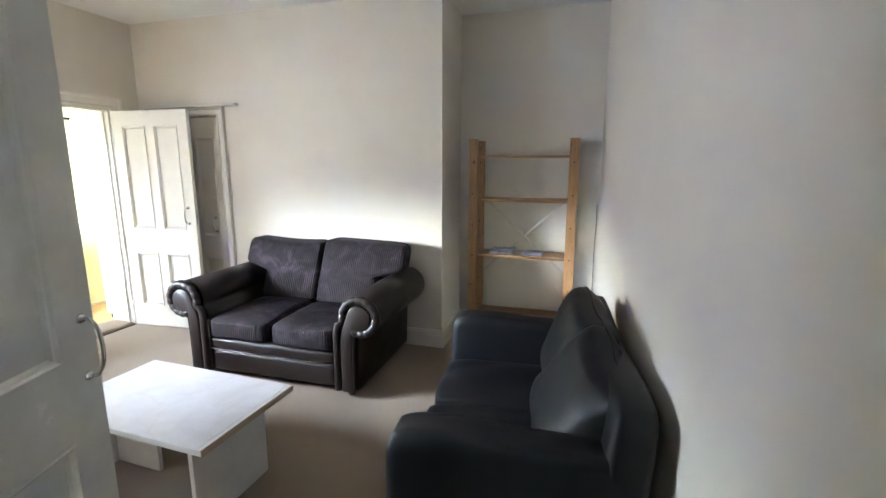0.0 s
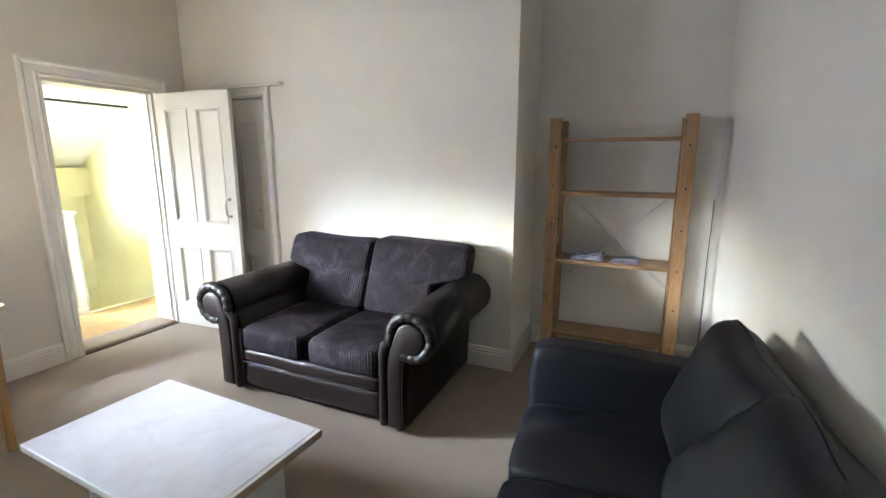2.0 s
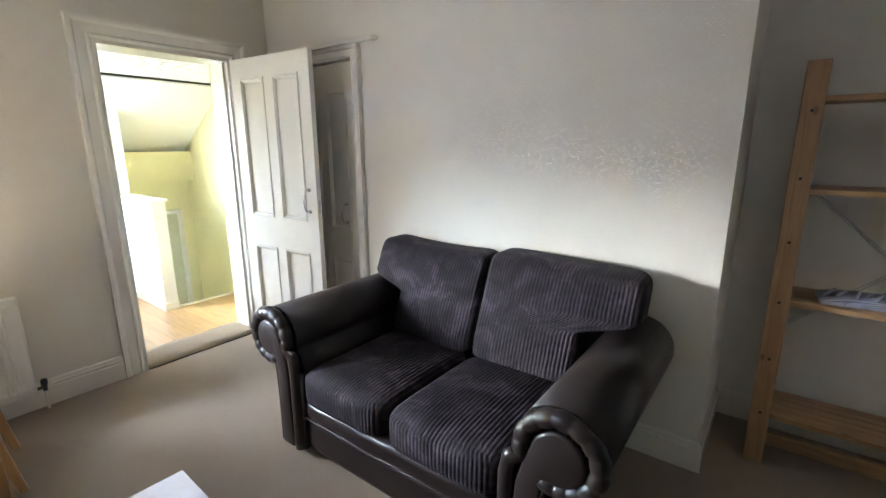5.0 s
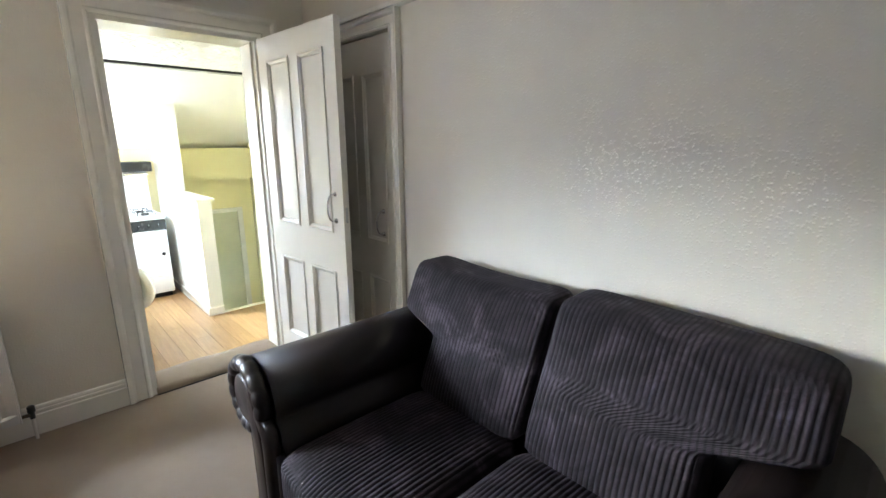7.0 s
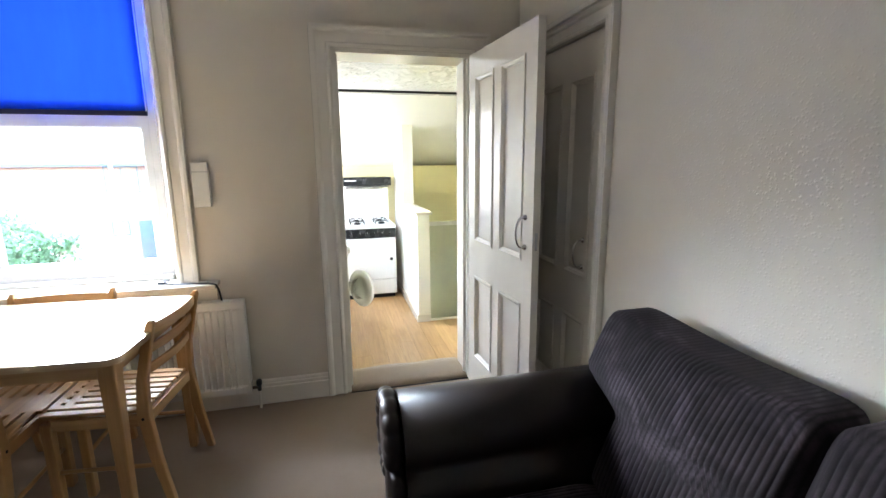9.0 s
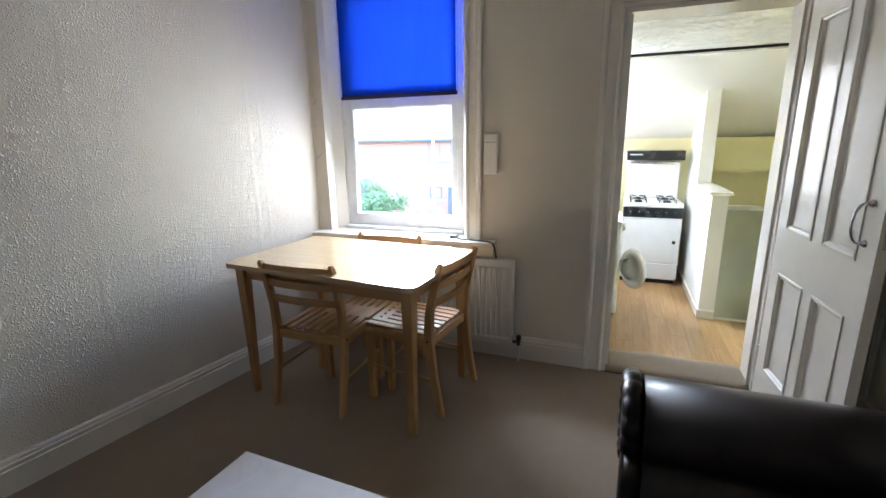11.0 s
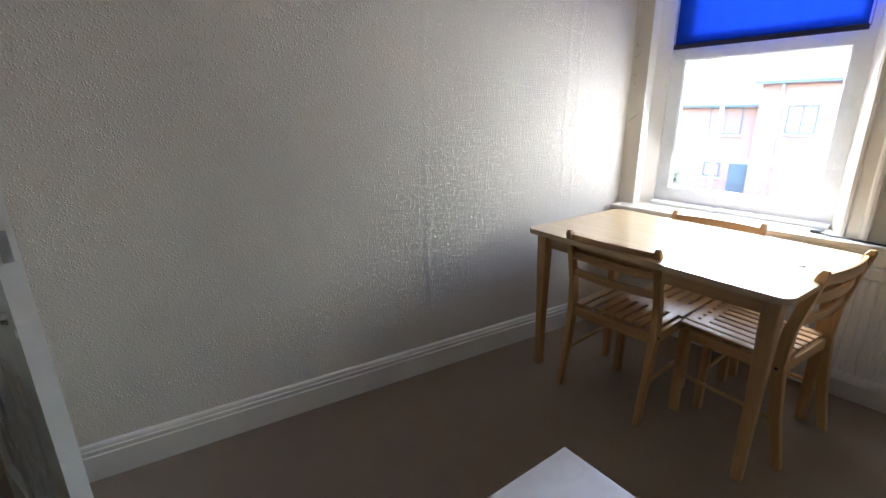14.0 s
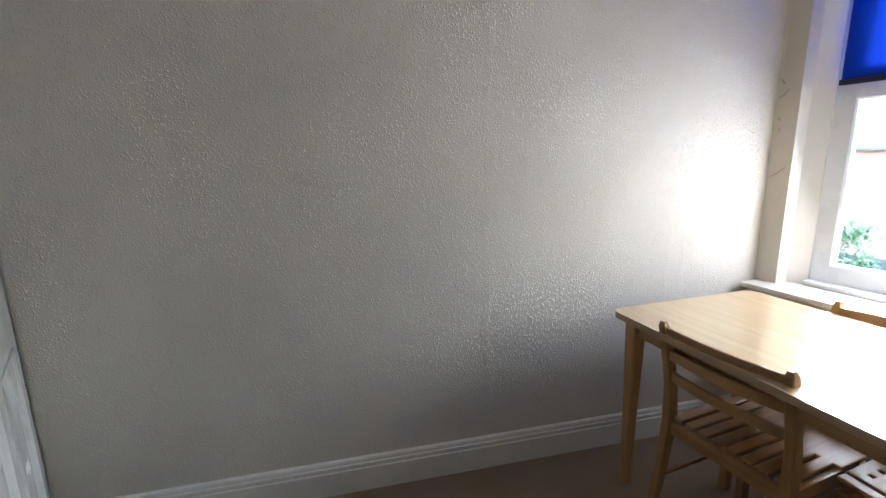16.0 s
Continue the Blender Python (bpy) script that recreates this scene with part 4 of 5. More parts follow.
# ---- pine shelf unit ----
def pine_shelf():
    s = thing("pine_shelf", pose(-0.300, 3.68, 0.0), "open pine shelf unit with cross wires, half empty, in the alcove", "shelf unit")
    PX = ((-0.437, -0.364), (0.362, 0.437))
    for x0, x1 in PX:
        for y0, y1, h in ((0.0, 0.034, 1.735), (0.29, 0.324, 1.735)):
            p = part("post", box(x0, x1, y0, y1, 0.0, h, 0.003), M_PINE, s, "knotty pine post")
            for k in range(6):
                z = 0.25 + k * 0.26
                part("peg_hole", rod(((x0 + x1) / 2, y0 - 0.0006, z), ((x0 + x1) / 2, y0 + 0.002, z), 0.006, 10), M_DARK, p)
        for z in (0.12, 0.86, 1.66):
            part("side_rail", box((x0 + x1) / 2 - 0.011, (x0 + x1) / 2 + 0.011, 0.034, 0.29, z, z + 0.045, 0.002), M_PINE_X, s)
    for z in (1.60, 1.245, 0.775, 0.24):
        sh = part("shelf", box(-0.364, 0.362, 0.02, 0.036, z - 0.018, z + 0.004, 0.002), M_PINE_X, s, "slatted pine shelf")
        for k in range(5):
            y = 0.04 + k * 0.052
            part("slat", box(-0.363, 0.361, y, y + 0.046, z - 0.012, z + 0.004, 0.002), M_PINE_X, sh)
    part("kick_rail", box(-0.364, 0.362, 0.006, 0.024, 0.10, 0.16, 0.002), M_PINE_X, s)
    for a, b in (((-0.35, 1.22), (0.37, 0.56)), ((0.35, 1.22), (-0.37, 0.56))):
        for dz in (0.0, 0.012):
            part("brace_wire", rod((a[0], 0.328 + dz, a[1] + dz), (b[0], 0.328 + dz, b[1] + dz), 0.0022, 8), M_STEEL, s, "thin metal cross wire")
    return s


pine_shelf()


def paper_pile(m, n, w, d, mat, label, seed):
    s = thing("magazine_pile", m, label, "magazines", "papers on the shelf")
    r = random.Random(seed)
    for i in range(n):
        bm = bmesh.new()
        bulge = r.uniform(0.002, 0.010) if i == n - 1 else 0.001
        rows = []
        for a in range(9):
            u = a / 8
            rows.append([bm.verts.new((w * (u - 0.5), d * (v - 0.5), i * 0.005 + (0.0045 if top else 0) + bulge * math.sin(u * 3.1) + (0.004 * i * (u - 0.5)))) for v in (0, 1) for top in (0, 1)])
        for A, B in zip(rows, rows[1:]):
            for p, q in ((0, 1), (1, 3), (3, 2), (2, 0)):
                bm.faces.new((A[p], A[q], B[q], B[p]))
        bm.faces.new((rows[0][0], rows[0][1], rows[0][3], rows[0][2]))
        bm.faces.new((rows[-1][0], rows[-1][2], rows[-1][3], rows[-1][1]))
        ob = part("magazine", bm, mat if i % 2 == 0 else M_PAPER, s, "", True)
        ob.matrix_basis = pose(r.uniform(-0.008, 0.008), r.uniform(-0.008, 0.008), 0, 0, 0, r.uniform(-7, 7))
    return s


pp = paper_pile(pose(-0.46, 3.82, 0.780, 0, 0, 8), 5, 0.21, 0.16, M_PAPER, "crumpled glossy papers in a clear wrapper", 3)
bm = bmesh.new()
rr = random.Random(8)
for i in range(5):
    sweep(bm, [(-0.09 + 0.04 * i + rr.uniform(-0.02, 0.02), -0.06 + rr.uniform(-0.02, 0.02), 0.030 + rr.uniform(0, 0.012)), (-0.06 + 0.04 * i, 0.0, 0.042 + rr.uniform(0, 0.014)), (-0.05 + 0.04 * i, 0.06, 0.028)], 0.006, 6)
part("wrapper", bm, M_PAPER, pp, "crumpled clear plastic wrapper", True)
paper_pile(pose(-0.21, 3.81, 0.780, 0, 0, -6), 4, 0.17, 0.15, M_PAPER2, "small pile of lilac leaflets", 5)


acable = thing("corner_cable", pose(right_x(YA) - 0.012, YA - 0.012, 0.0), "thin black cable running up the alcove corner", "cable")
bm = bmesh.new()
sweep(bm, [(0, 0, 0.0), (0.003, 0.002, 0.4), (-0.002, 0.0, 0.8), (0.002, 0.002, 1.0), (0.0, 0.0, 1.2)], 0.0028, 8)
part("cord", bm, M_BLACKPLASTIC, acable, smooth=True)


# ---- coffee table ----
def coffee_table():
    s = thing("coffee_table", pose(-1.712, 1.576, 0.0, 0, 0, -2.2), "low coffee table with worn marble-pattern top on slab legs", "coffee table")
    part("tabletop", box(-0.495, 0.464, -0.292, 0.292, 0.370, 0.398, 0.003), M_LAMSIDE, s)
    part("top_sheet", box(-0.491, 0.445, -0.289, 0.289, 0.3985, 0.4005, 0.0008), M_MARBLE, s, "worn white marble-pattern laminate")
    part("edge_strip", box(0.4645, 0.468, -0.292, 0.292, 0.368, 0.400, 0.001), M_LAMEDGE, s, "chipped pale wood edging")
    # four slabs in a pinwheel
    part("leg_panel", box(0.385, 0.407, -0.285, 0.14, 0.0, 0.370, 0.002), M_LAMSIDE, s)
    part("leg_panel", box(-0.407, -0.385, -0.14, 0.285, 0.0, 0.370, 0.002), M_LAMSIDE, s)
    part("leg_panel", box(-0.44, -0.10, -0.05, -0.028, 0.0, 0.370, 0.002), M_LAMSIDE, s)
    part("leg_panel", box(0.10, 0.384, 0.028, 0.05, 0.0, 0.370, 0.002), M_LAMSIDE, s)
    return s


coffee_table()


# ---- dining set ----
def dining_table():
    s = thing("dining_table", pose(-3.312, 1.062, 0.0, 0, 0, -4.0), "pale beech dining table with rounded corners under the window", "dining table")
    w, l, rc = 0.378, 0.572, 0.05
    pts = []
    for cx, cy, a0 in ((w - rc, l - rc, 0), (-w + rc, l - rc, 90), (-w + rc, -l + rc, 180), (w - rc, -l + rc, 270)):
        for k in range(7):
            a = math.radians(a0 + 15 * k)
            pts.append((cx + rc * math.cos(a), cy + rc * math.sin(a)))
    bm = prism(pts, 0.744, 0.768, "z")
    bmesh.ops.recalc_face_normals(bm, faces=bm.faces)
    part("tabletop", bm, M_TABLETOP, s)
    for sx in (-1, 1):
        part("apron", box(sx * (w - 0.075) - 0.009, sx * (w - 0.075) + 0.009, -l + 0.09, l - 0.09, 0.672, 0.744, 0.002), M_BEECH_Y, s)
    for sy in (-1, 1):
        part("apron", box(-w + 0.09, w - 0.09, sy * (l - 0.07) - 0.009, sy * (l - 0.07) + 0.009, 0.672, 0.744, 0.002), M_BEECH_X, s)
    for sx in (-1, 1):
        for sy in (-1, 1):
            bm = bmesh.new()
            rows = []
            for z, hw in ((0.0, 0.018), (0.35, 0.022), (0.60, 0.027), (0.744, 0.029)):
                x, y = sx * (w - 0.075), sy * (l - 0.065)
                rows.append([bm.verts.new((x + a * hw, y + b * hw, z)) for a, b in ((-1, -1), (1, -1), (1, 1), (-1, 1))])
            for A, B in zip(rows, rows[1:]):
                for k in range(4):
                    bm.faces.new((A[k], A[(k + 1) % 4], B[(k + 1) % 4], B[k]))
            bm.faces.new(rows[0][::-1])
            bm.faces.new(rows[-1])
            bmesh.ops.recalc_face_normals(bm, faces=bm.faces)
            bmesh.ops.bevel(bm, geom=bm.edges[:], offset=0.006, segments=2, affect="EDGES", profile=0.5)
            part("leg", bm, M_BEECH, s)
    part("top_fitting", lathe([(0.016, 0.0), (0.016, 0.002), (0.010, 0.003)], (-0.02, 0.462, 0.7682), "z", 16), M_BLACKPLASTIC, s, "small dark mark on the top", True)
    return s


dining_table()


def dining_chair(m):
    """Front of the seat towards +y, back at y 0."""
    s = thing("dining_chair", m, "beech dining chair with ladder back and slatted seat", "chair", "chairs round the dining table")
    W = 0.205
    for sx in (-1, 1):
        bm = bmesh.new()
        rows = []
        for z, y, hx, hy in ((0.0, -0.055, 0.013, 0.016), (0.22, -0.012, 0.015, 0.021), (0.42, 0.012, 0.016, 0.024), (0.56, 0.002, 0.015, 0.021), (0.72, -0.035, 0.014, 0.019), (0.795, -0.056, 0.013, 0.017), (0.812, -0.060, 0.008, 0.010)):
            rows.append([bm.verts.new((sx * W + a * hx, y + b * hy, z)) for a, b in ((-1, -1), (1, -1), (1, 1), (-1, 1))])
        for A, B in zip(rows, rows[1:]):
            for k in range(4):
                bm.faces.new((A[k], A[(k + 1) % 4], B[(k + 1) % 4], B[k]))
        bm.faces.new(rows[0][::-1])
        bm.faces.new(rows[-1])
        bmesh.ops.recalc_face_normals(bm, faces=bm.faces)
        long = [e for e in bm.edges if abs((e.verts[0].co - e.verts[1].co).normalized().z) > 0.7]
        bmesh.ops.bevel(bm, geom=long, offset=0.005, segments=2, affect="EDGES", profile=0.5)
        post = part("back_post", bm, M_BEECH, s)
        part("screw_cap", rod((sx * (W + 0.0125), 0.012, 0.405), (sx * (W + 0.0175), 0.012, 0.405), 0.006, 10), M_DARK, post, "dark screw head")
        part("front_leg", box(sx * W - 0.016, sx * W + 0.016, 0.352, 0.392, 0.0, 0.405, 0.005), M_BEECH, s)
        part("side_rail", box(sx * W - 0.010, sx * W + 0.010, 0.034, 0.352, 0.372, 0.418, 0.003), M_BEECH_Y, s)
        part("side_stretcher", rod((sx * W, -0.018, 0.19), (sx * W, 0.37, 0.19), 0.0085), M_BEECH_Y, s, "", True)
    part("front_rail", box(-W + 0.016, W - 0.016, 0.360, 0.382, 0.360, 0.410, 0.003), M_BEECH_X, s)
    part("rear_rail", box(-W + 0.016, W - 0.016, 0.002, 0.024, 0.368, 0.414, 0.003), M_BEECH_X, s)
    # seat slats from front to back
    for k in range(8):
        x = -0.176 + k * 0.0503
        part("seat_slat", box(x - 0.0185, x + 0.0185, 0.016, 0.405, 0.419, 0.433, 0.004), M_BEECH_Y, s)
    # bowed back slats
    for z, y, h in ((0.770, -0.049, 0.021), (0.688, -0.028, 0.019), (0.600, -0.009, 0.019)):
        bm = bmesh.new()
        rows = []
        for i in range(13):
            u = -1 + i / 6
            bow = -0.022 * (1 - u * u)
            hh = h * (1 + 0.12 * (1 - u * u)) if z > 0.75 else h
            rows.append([bm.verts.new((u * (W - 0.012), y + bow + a * 0.0075, z + b * hh)) for a, b in ((-1, -1), (1, -1), (1, 1), (-1, 1))])
        for A, B in zip(rows, rows[1:]):
            for k in range(4):
                bm.faces.new((A[k], A[(k + 1) % 4], B[(k + 1) % 4], B[k]))
        bm.faces.new(rows[0][::-1])
        bm.faces.new(rows[-1])
        bmesh.ops.recalc_face_normals(bm, faces=bm.faces)
        edges = [e for e in bm.edges if abs((e.verts[0].co - e.verts[1].co).normalized().x) > 0.7]
        bmesh.ops.bevel(bm, geom=edges, offset=0.004, segments=2, affect="EDGES", profile=0.5)
        part("back_slat", bm, M_BEECH_X, s)
    return s


chair = dining_chair(pose(-3.028, 0.940, 0, 0, 0, 91))
copy_thing(chair, pose(-3.368, 1.592, 0, 0, 0, 173))
copy_thing(chair, pose(-3.682, 1.058, 0, 0, 0, -90))

# ---- kitchen beyond the doorway ----
KF, KX, KYR, KYL = -0.17, -7.0, 4.15, 1.95
SX, SY = -5.52, 3.262            # head of the stairs
floor_k = structure(part("floor_kitchen", boxes([(KX, XK - 0.062, KYL, SY - 0.14, KF - 0.12, KF - 0.012), (SX, XK - 0.062, SY - 0.14, KYR, KF - 0.12, KF - 0.012)]), M_DARK), "oak-look laminate kitchen floor", "floor")
structure(part("wall_kitchen_east", boxes([(XK - 0.06, XK - 0.001, KYL, KY0, KF, 2.1), (XK - 0.06, XK - 0.001, KY1, KYR, KF, 2.1), (XK - 0.06, XK - 0.001, KY0, KY1, KF - 0.1, -0.13)]), M_YELLOW), "pale yellow kitchen wall round the doorway", "wall")
structure(part("wall_kitchen_back", boxes([(KX - 0.12, KX, KYL - 0.1, KYR + 0.1, -2.6, 2.2)]), M_YELLOW), "pale yellow end wall of the kitchen", "wall")
structure(part("wall_kitchen_right", boxes([(KX, XK, KYR, KYR + 0.12, -2.6, 2.2)]), M_YELLOW), "pale yellow kitchen wall above the stairs", "wall")
# side wall with the kitchen window
kw0, kw1, kwz0, kwz1 = -6.75, -5.60, 0.80, 1.95
wk = structure(part("wall_kitchen_left", boxes([(KX - 0.1, kw0, KYL - 0.2, KYL, -3.2, 2.2), (kw1, XK, KYL - 0.2, KYL, -3.2, 2.2), (kw0, kw1, KYL - 0.2, KYL, -3.2, kwz0), (kw0, kw1, KYL - 0.2, KYL, kwz1, 2.2)]), M_KWHITE), "white kitchen wall with a window", "wall")
win2 = structure(new("window_2"), "white framed kitchen window", "window")
part("window_frame", boxes([(kw0, kw0 + 0.06, KYL - 0.14, KYL - 0.08, kwz0, kwz1), (kw1 - 0.06, kw1, KYL - 0.14, KYL - 0.08, kwz0, kwz1), (kw0 + 0.06, kw1 - 0.06, KYL - 0.14, KYL - 0.08, kwz0, kwz0 + 0.06), (kw0 + 0.06, kw1 - 0.06, KYL - 0.14, KYL - 0.08, kwz1 - 0.06, kwz1), (-6.20, -6.15, KYL - 0.14, KYL - 0.08, kwz0 + 0.06, kwz1 - 0.06)]), M_UPVC, win2)
for a, b in ((kw0 + 0.06, -6.20), (-6.15, kw1 - 0.06)):
    g = part("pane", boxes([(a, b, KYL - 0.115, KYL - 0.108, kwz0 + 0.06, kwz1 - 0.06)]), M_GLASS, win2)
    g.visible_shadow = False
# ceiling: level, then sloping down to the end wall
BRK, KC = -5.88, 2.085
structure(part("ceiling_kitchen", boxes([(BRK, XK, KYL - 0.1, KYR + 0.05, KC, KC + 0.1)]), M_ARTEX), "swirled plaster kitchen ceiling", "ceiling")
structure(part("ceiling_slope", prism([(BRK, KC), (BRK, KC + 0.1), (KX - 0.05, 1.43), (KX - 0.05, 1.325)], KYL - 0.1, KYR + 0.05, "y"), M_KWHITE), "white sloping kitchen ceiling", "ceiling")
structure(part("ceiling_batten", boxes([(BRK - 0.02, BRK + 0.03, KYL, KYR, KC - 0.030, KC - 0.001)]), M_TRIM_B), "thin batten across the kitchen ceiling", "trim")
structure(part("ceiling_joint", boxes([(BRK + 0.031, BRK + 0.036, KYL, KYR, KC - 0.022, KC - 0.001)]), M_DARK), "dark gap along the batten", "trim")
# half-height wall with a cap beside the stairs, full height behind
structure(part("wall_stair_partition", boxes([(KX, -6.32, SY - 0.14, SY - 0.02, KF, 1.80)]), M_KWHITE), "white partition beside the cooker", "wall")
structure(part("wall_stair_half", boxes([(-6.32, SX + 0.02, SY - 0.14, SY - 0.02, KF, 0.905)]), M_KWHITE), "white half-height wall at the head of the stairs", "wall")
structure(part("half_wall_cap", box(-6.32, SX + 0.05, SY - 0.165, SY + 0.005, 0.905, 0.93, 0.004), M_TRIM), "white painted cap on the half wall", "trim")
skirting((KX, SY - 0.14), (SX + 0.02, SY - 0.14), (0, -1), "baseboard", [(0, KF), (0.014, KF), (0.014, KF + 0.07), (0.006, KF + 0.078), (0, KF + 0.078)])
skirting((SX + 0.02, SY - 0.155), (SX + 0.02, SY - 0.02), (1, 0), "baseboard", [(0, KF), (0.014, KF), (0.014, KF + 0.07), (0.006, KF + 0.078), (0, KF + 0.078)])
# stairs going down
structure(part("stair_nosing", box(SX - 0.03, SX + 0.02, SY - 0.02, KYR, KF - 0.03, KF + 0.006, 0.004), M_TRIM), "white painted stair nosing", "trim")
st = structure(new("stairs"), "carpeted stairs going down from the kitchen", "stairs")
for k in range(7):
    part("step", boxes([(SX - 0.03 - 0.22 * (k + 1) + 0.004, SX - 0.03 - 0.22 * k, SY - 0.02, KYR, KF - 0.19 * (k + 1) - 0.19, KF - 0.19 * (k + 1))]), M_CARPET, st)
structure(part("stair_floor", boxes([(KX, SX, SY - 0.14, KYR, -2.7, -2.6)]), M_CARPET), "dark floor at the foot of the stairs", "floor")
# boxed-in band and panelled door on the end wall over the stairs
structure(part("wall_band", boxes([(KX, KX + 0.16, SY - 0.02, KYR, 1.0, 1.36)]), M_YELLOW), "boxed yellow bulkhead under the slope", "bulkhead")
structure(part("stair_door_trim", boxes([(KX, KX + 0.03, SY + 0.02, KYR - 0.14, 0.58, 0.63), (KX, KX + 0.03, KYR - 0.20, KYR - 0.14, -1.4, 0.58), (KX, KX + 0.03, SY + 0.02, SY + 0.08, -1.4, 0.58)]), M_TRIM_B), "pale frame round a panel above the stairs", "trim")
structure(part("stair_panel", boxes([(KX, KX + 0.012, SY + 0.08, KYR - 0.20, -1.4, 0.58)]), plain("grey_green_paint", (0.50, 0.50, 0.36), 0.5, 0, 0.06)), "grey-green painted panel over the stairs", "panel")


def cooker():
    s = thing("gas_cooker", pose(-6.40, 2.755, KF), "white gas cooker with black panel and eye-level grill", "cooker")
    W = 0.285
    part("body", box(-0.55, -0.02, -W, W, 0.05, 0.86, 0.005), M_ENAMEL, s)
    part("plinth", boxes([(-0.50, -0.05, -W + 0.02, W - 0.02, 0.0, 0.05)]), M_DARK, s, "dark recessed plinth")
    d = part("oven_door", box(-0.02, 0.0, -W + 0.004, W - 0.004, 0.235, 0.715, 0.006), M_ENAMEL, s, "plain white oven door")
    part("door_catch", lathe([(0.012, 0.0), (0.018, 0.006), (0.018, 0.018), (0.012, 0.024)], (0.0, W - 0.06, 0.47), "x", 16), M_BLACKENAMEL, d, "round black door knob", True)
    part("drawer", box(-0.02, -0.002, -W + 0.004, W - 0.004, 0.055, 0.228, 0.005), M_ENAMEL, s)
    p = part("control_panel", prism([(-0.06, 0.722), (0.004, 0.722), (-0.012, 0.825), (-0.06, 0.825)], -W, W, "y"), M_BLACKENAMEL, s, "black control panel")
    for k in range(6):
        y = -W + 0.07 + k * 0.086
        part("knob", lathe([(0.016, 0.0), (0.016, 0.012), (0.011, 0.020)], (-0.003, y, 0.772), "x", 14), M_BLACKENAMEL, p, "", True)
        part("knob_mark", boxes([(0.0175, 0.0182, y - 0.0015, y + 0.0015, 0.774, 0.786)]), M_ENAMEL, p)
    part("hob_top", box(-0.55, 0.0, -W - 0.003, W + 0.003, 0.828, 0.865, 0.008), M_ENAMEL, s)
    for cx in (-0.15, -0.40):
        for cy in (-0.14, 0.14):
            part("burner", lathe([(0.04, 0.865), (0.042, 0.878), (0.030, 0.884), (0.03, 0.888)], (cx, cy, 0.0), "z", 16), M_BLACKENAMEL, s, "black gas burner", True)
            bm = bmesh.new()
            for a in (0, 90, 180, 270):
                c, q = math.cos(math.radians(a + 45)), math.sin(math.radians(a + 45))
                sweep(bm, [(cx + 0.11 * c, cy + 0.11 * q, 0.868), (cx + 0.11 * c, cy + 0.11 * q, 0.902), (cx + 0.02 * c, cy + 0.02 * q, 0.902)], 0.005, 6)
            part("pan_support", bm, M_BLACKENAMEL, s, "black pan support")
    part("splashback", box(-0.55, -0.53, -W + 0.01, W - 0.01, 0.865, 1.30, 0.004), M_ENAMEL, s)
    g = part("grill", box(-0.55, -0.27, -W, W, 1.30, 1.40, 0.006), M_BLACKENAMEL, s, "black eye-level grill")
    part("grill_trim", boxes([(-0.2695, -0.268, -W + 0.03, -W + 0.16, 1.355, 1.366)]), M_ENAMEL, g, "small pale lettering bar")
    part("grill_tray", box(-0.52, -0.29, -W + 0.04, W - 0.04, 1.262, 1.282, 0.003), M_CHROME, s, "chrome grill tray")
    bm = bmesh.new()
    sweep(bm, [(-0.29, -0.17, 1.27), (-0.24, -0.17, 1.262), (-0.235, -0.12, 1.262), (-0.235, 0.12, 1.262), (-0.24, 0.17, 1.262), (-0.29, 0.17, 1.27)], 0.006, 8)
    part("grill_handle", bm, M_CHROME, s, "chrome grill handle", True)
    return s


cooker()


def washing_machine():
    s = thing("washing_machine", pose(-5.60, 2.19, KF), "white front-loading washing machine with its round door open", "washing machine")
    part("cabinet", box(-0.29, 0.29, -0.23, 0.26, 0.02, 0.85, 0.01), M_ENAMEL, s)
    part("control_strip", box(-0.28, 0.28, 0.261, 0.268, 0.735, 0.835, 0.003), M_ENAMEL, s)
    part("dial", lathe([(0.035, 0.268), (0.034, 0.288), (0.026, 0.294)], (0.15, 0.0, 0.785), "y", 20), M_KWHITE, s, "pale dial", True)
    part("drum_opening", lathe([(0.155, 0.262), (0.155, 0.259), (0.14, 0.2), (0.13, 0.1)], (0, 0, 0.44), "y", 32), M_DARK, s, "dark drum opening", True)
    # the door swings out on its far edge
    d = part("door_ring", lathe([(0.105, -0.018), (0.115, -0.026), (0.165, -0.02), (0.172, 0.0), (0.165, 0.016), (0.11, 0.02), (0.1, 0.0)], (0, 0, 0), "x", 40), M_ENAMEL, s, "white round door standing open", True)
    d.matrix_basis = pose(0.27, 0.37, 0.44, 0, 0, -58)
    part("door_bowl", lathe([(0.10, -0.01), (0.09, 0.05), (0.05, 0.08), (0.002, 0.085)], (0, 0, 0), "x", 32), M_GLASS, d, "clear door bowl", True)
    part("door_hinge", box(0.17, 0.20, 0.262, 0.29, 0.39, 0.49, 0.003), M_ENAMEL, s)
    for x in (-0.25, 0.25):
        for y in (-0.19, 0.22):
            part("foot", rod((x, y, 0.0), (x, y, 0.025), 0.018), M_BLACKPLASTIC, s)
    return s


washing_machine()


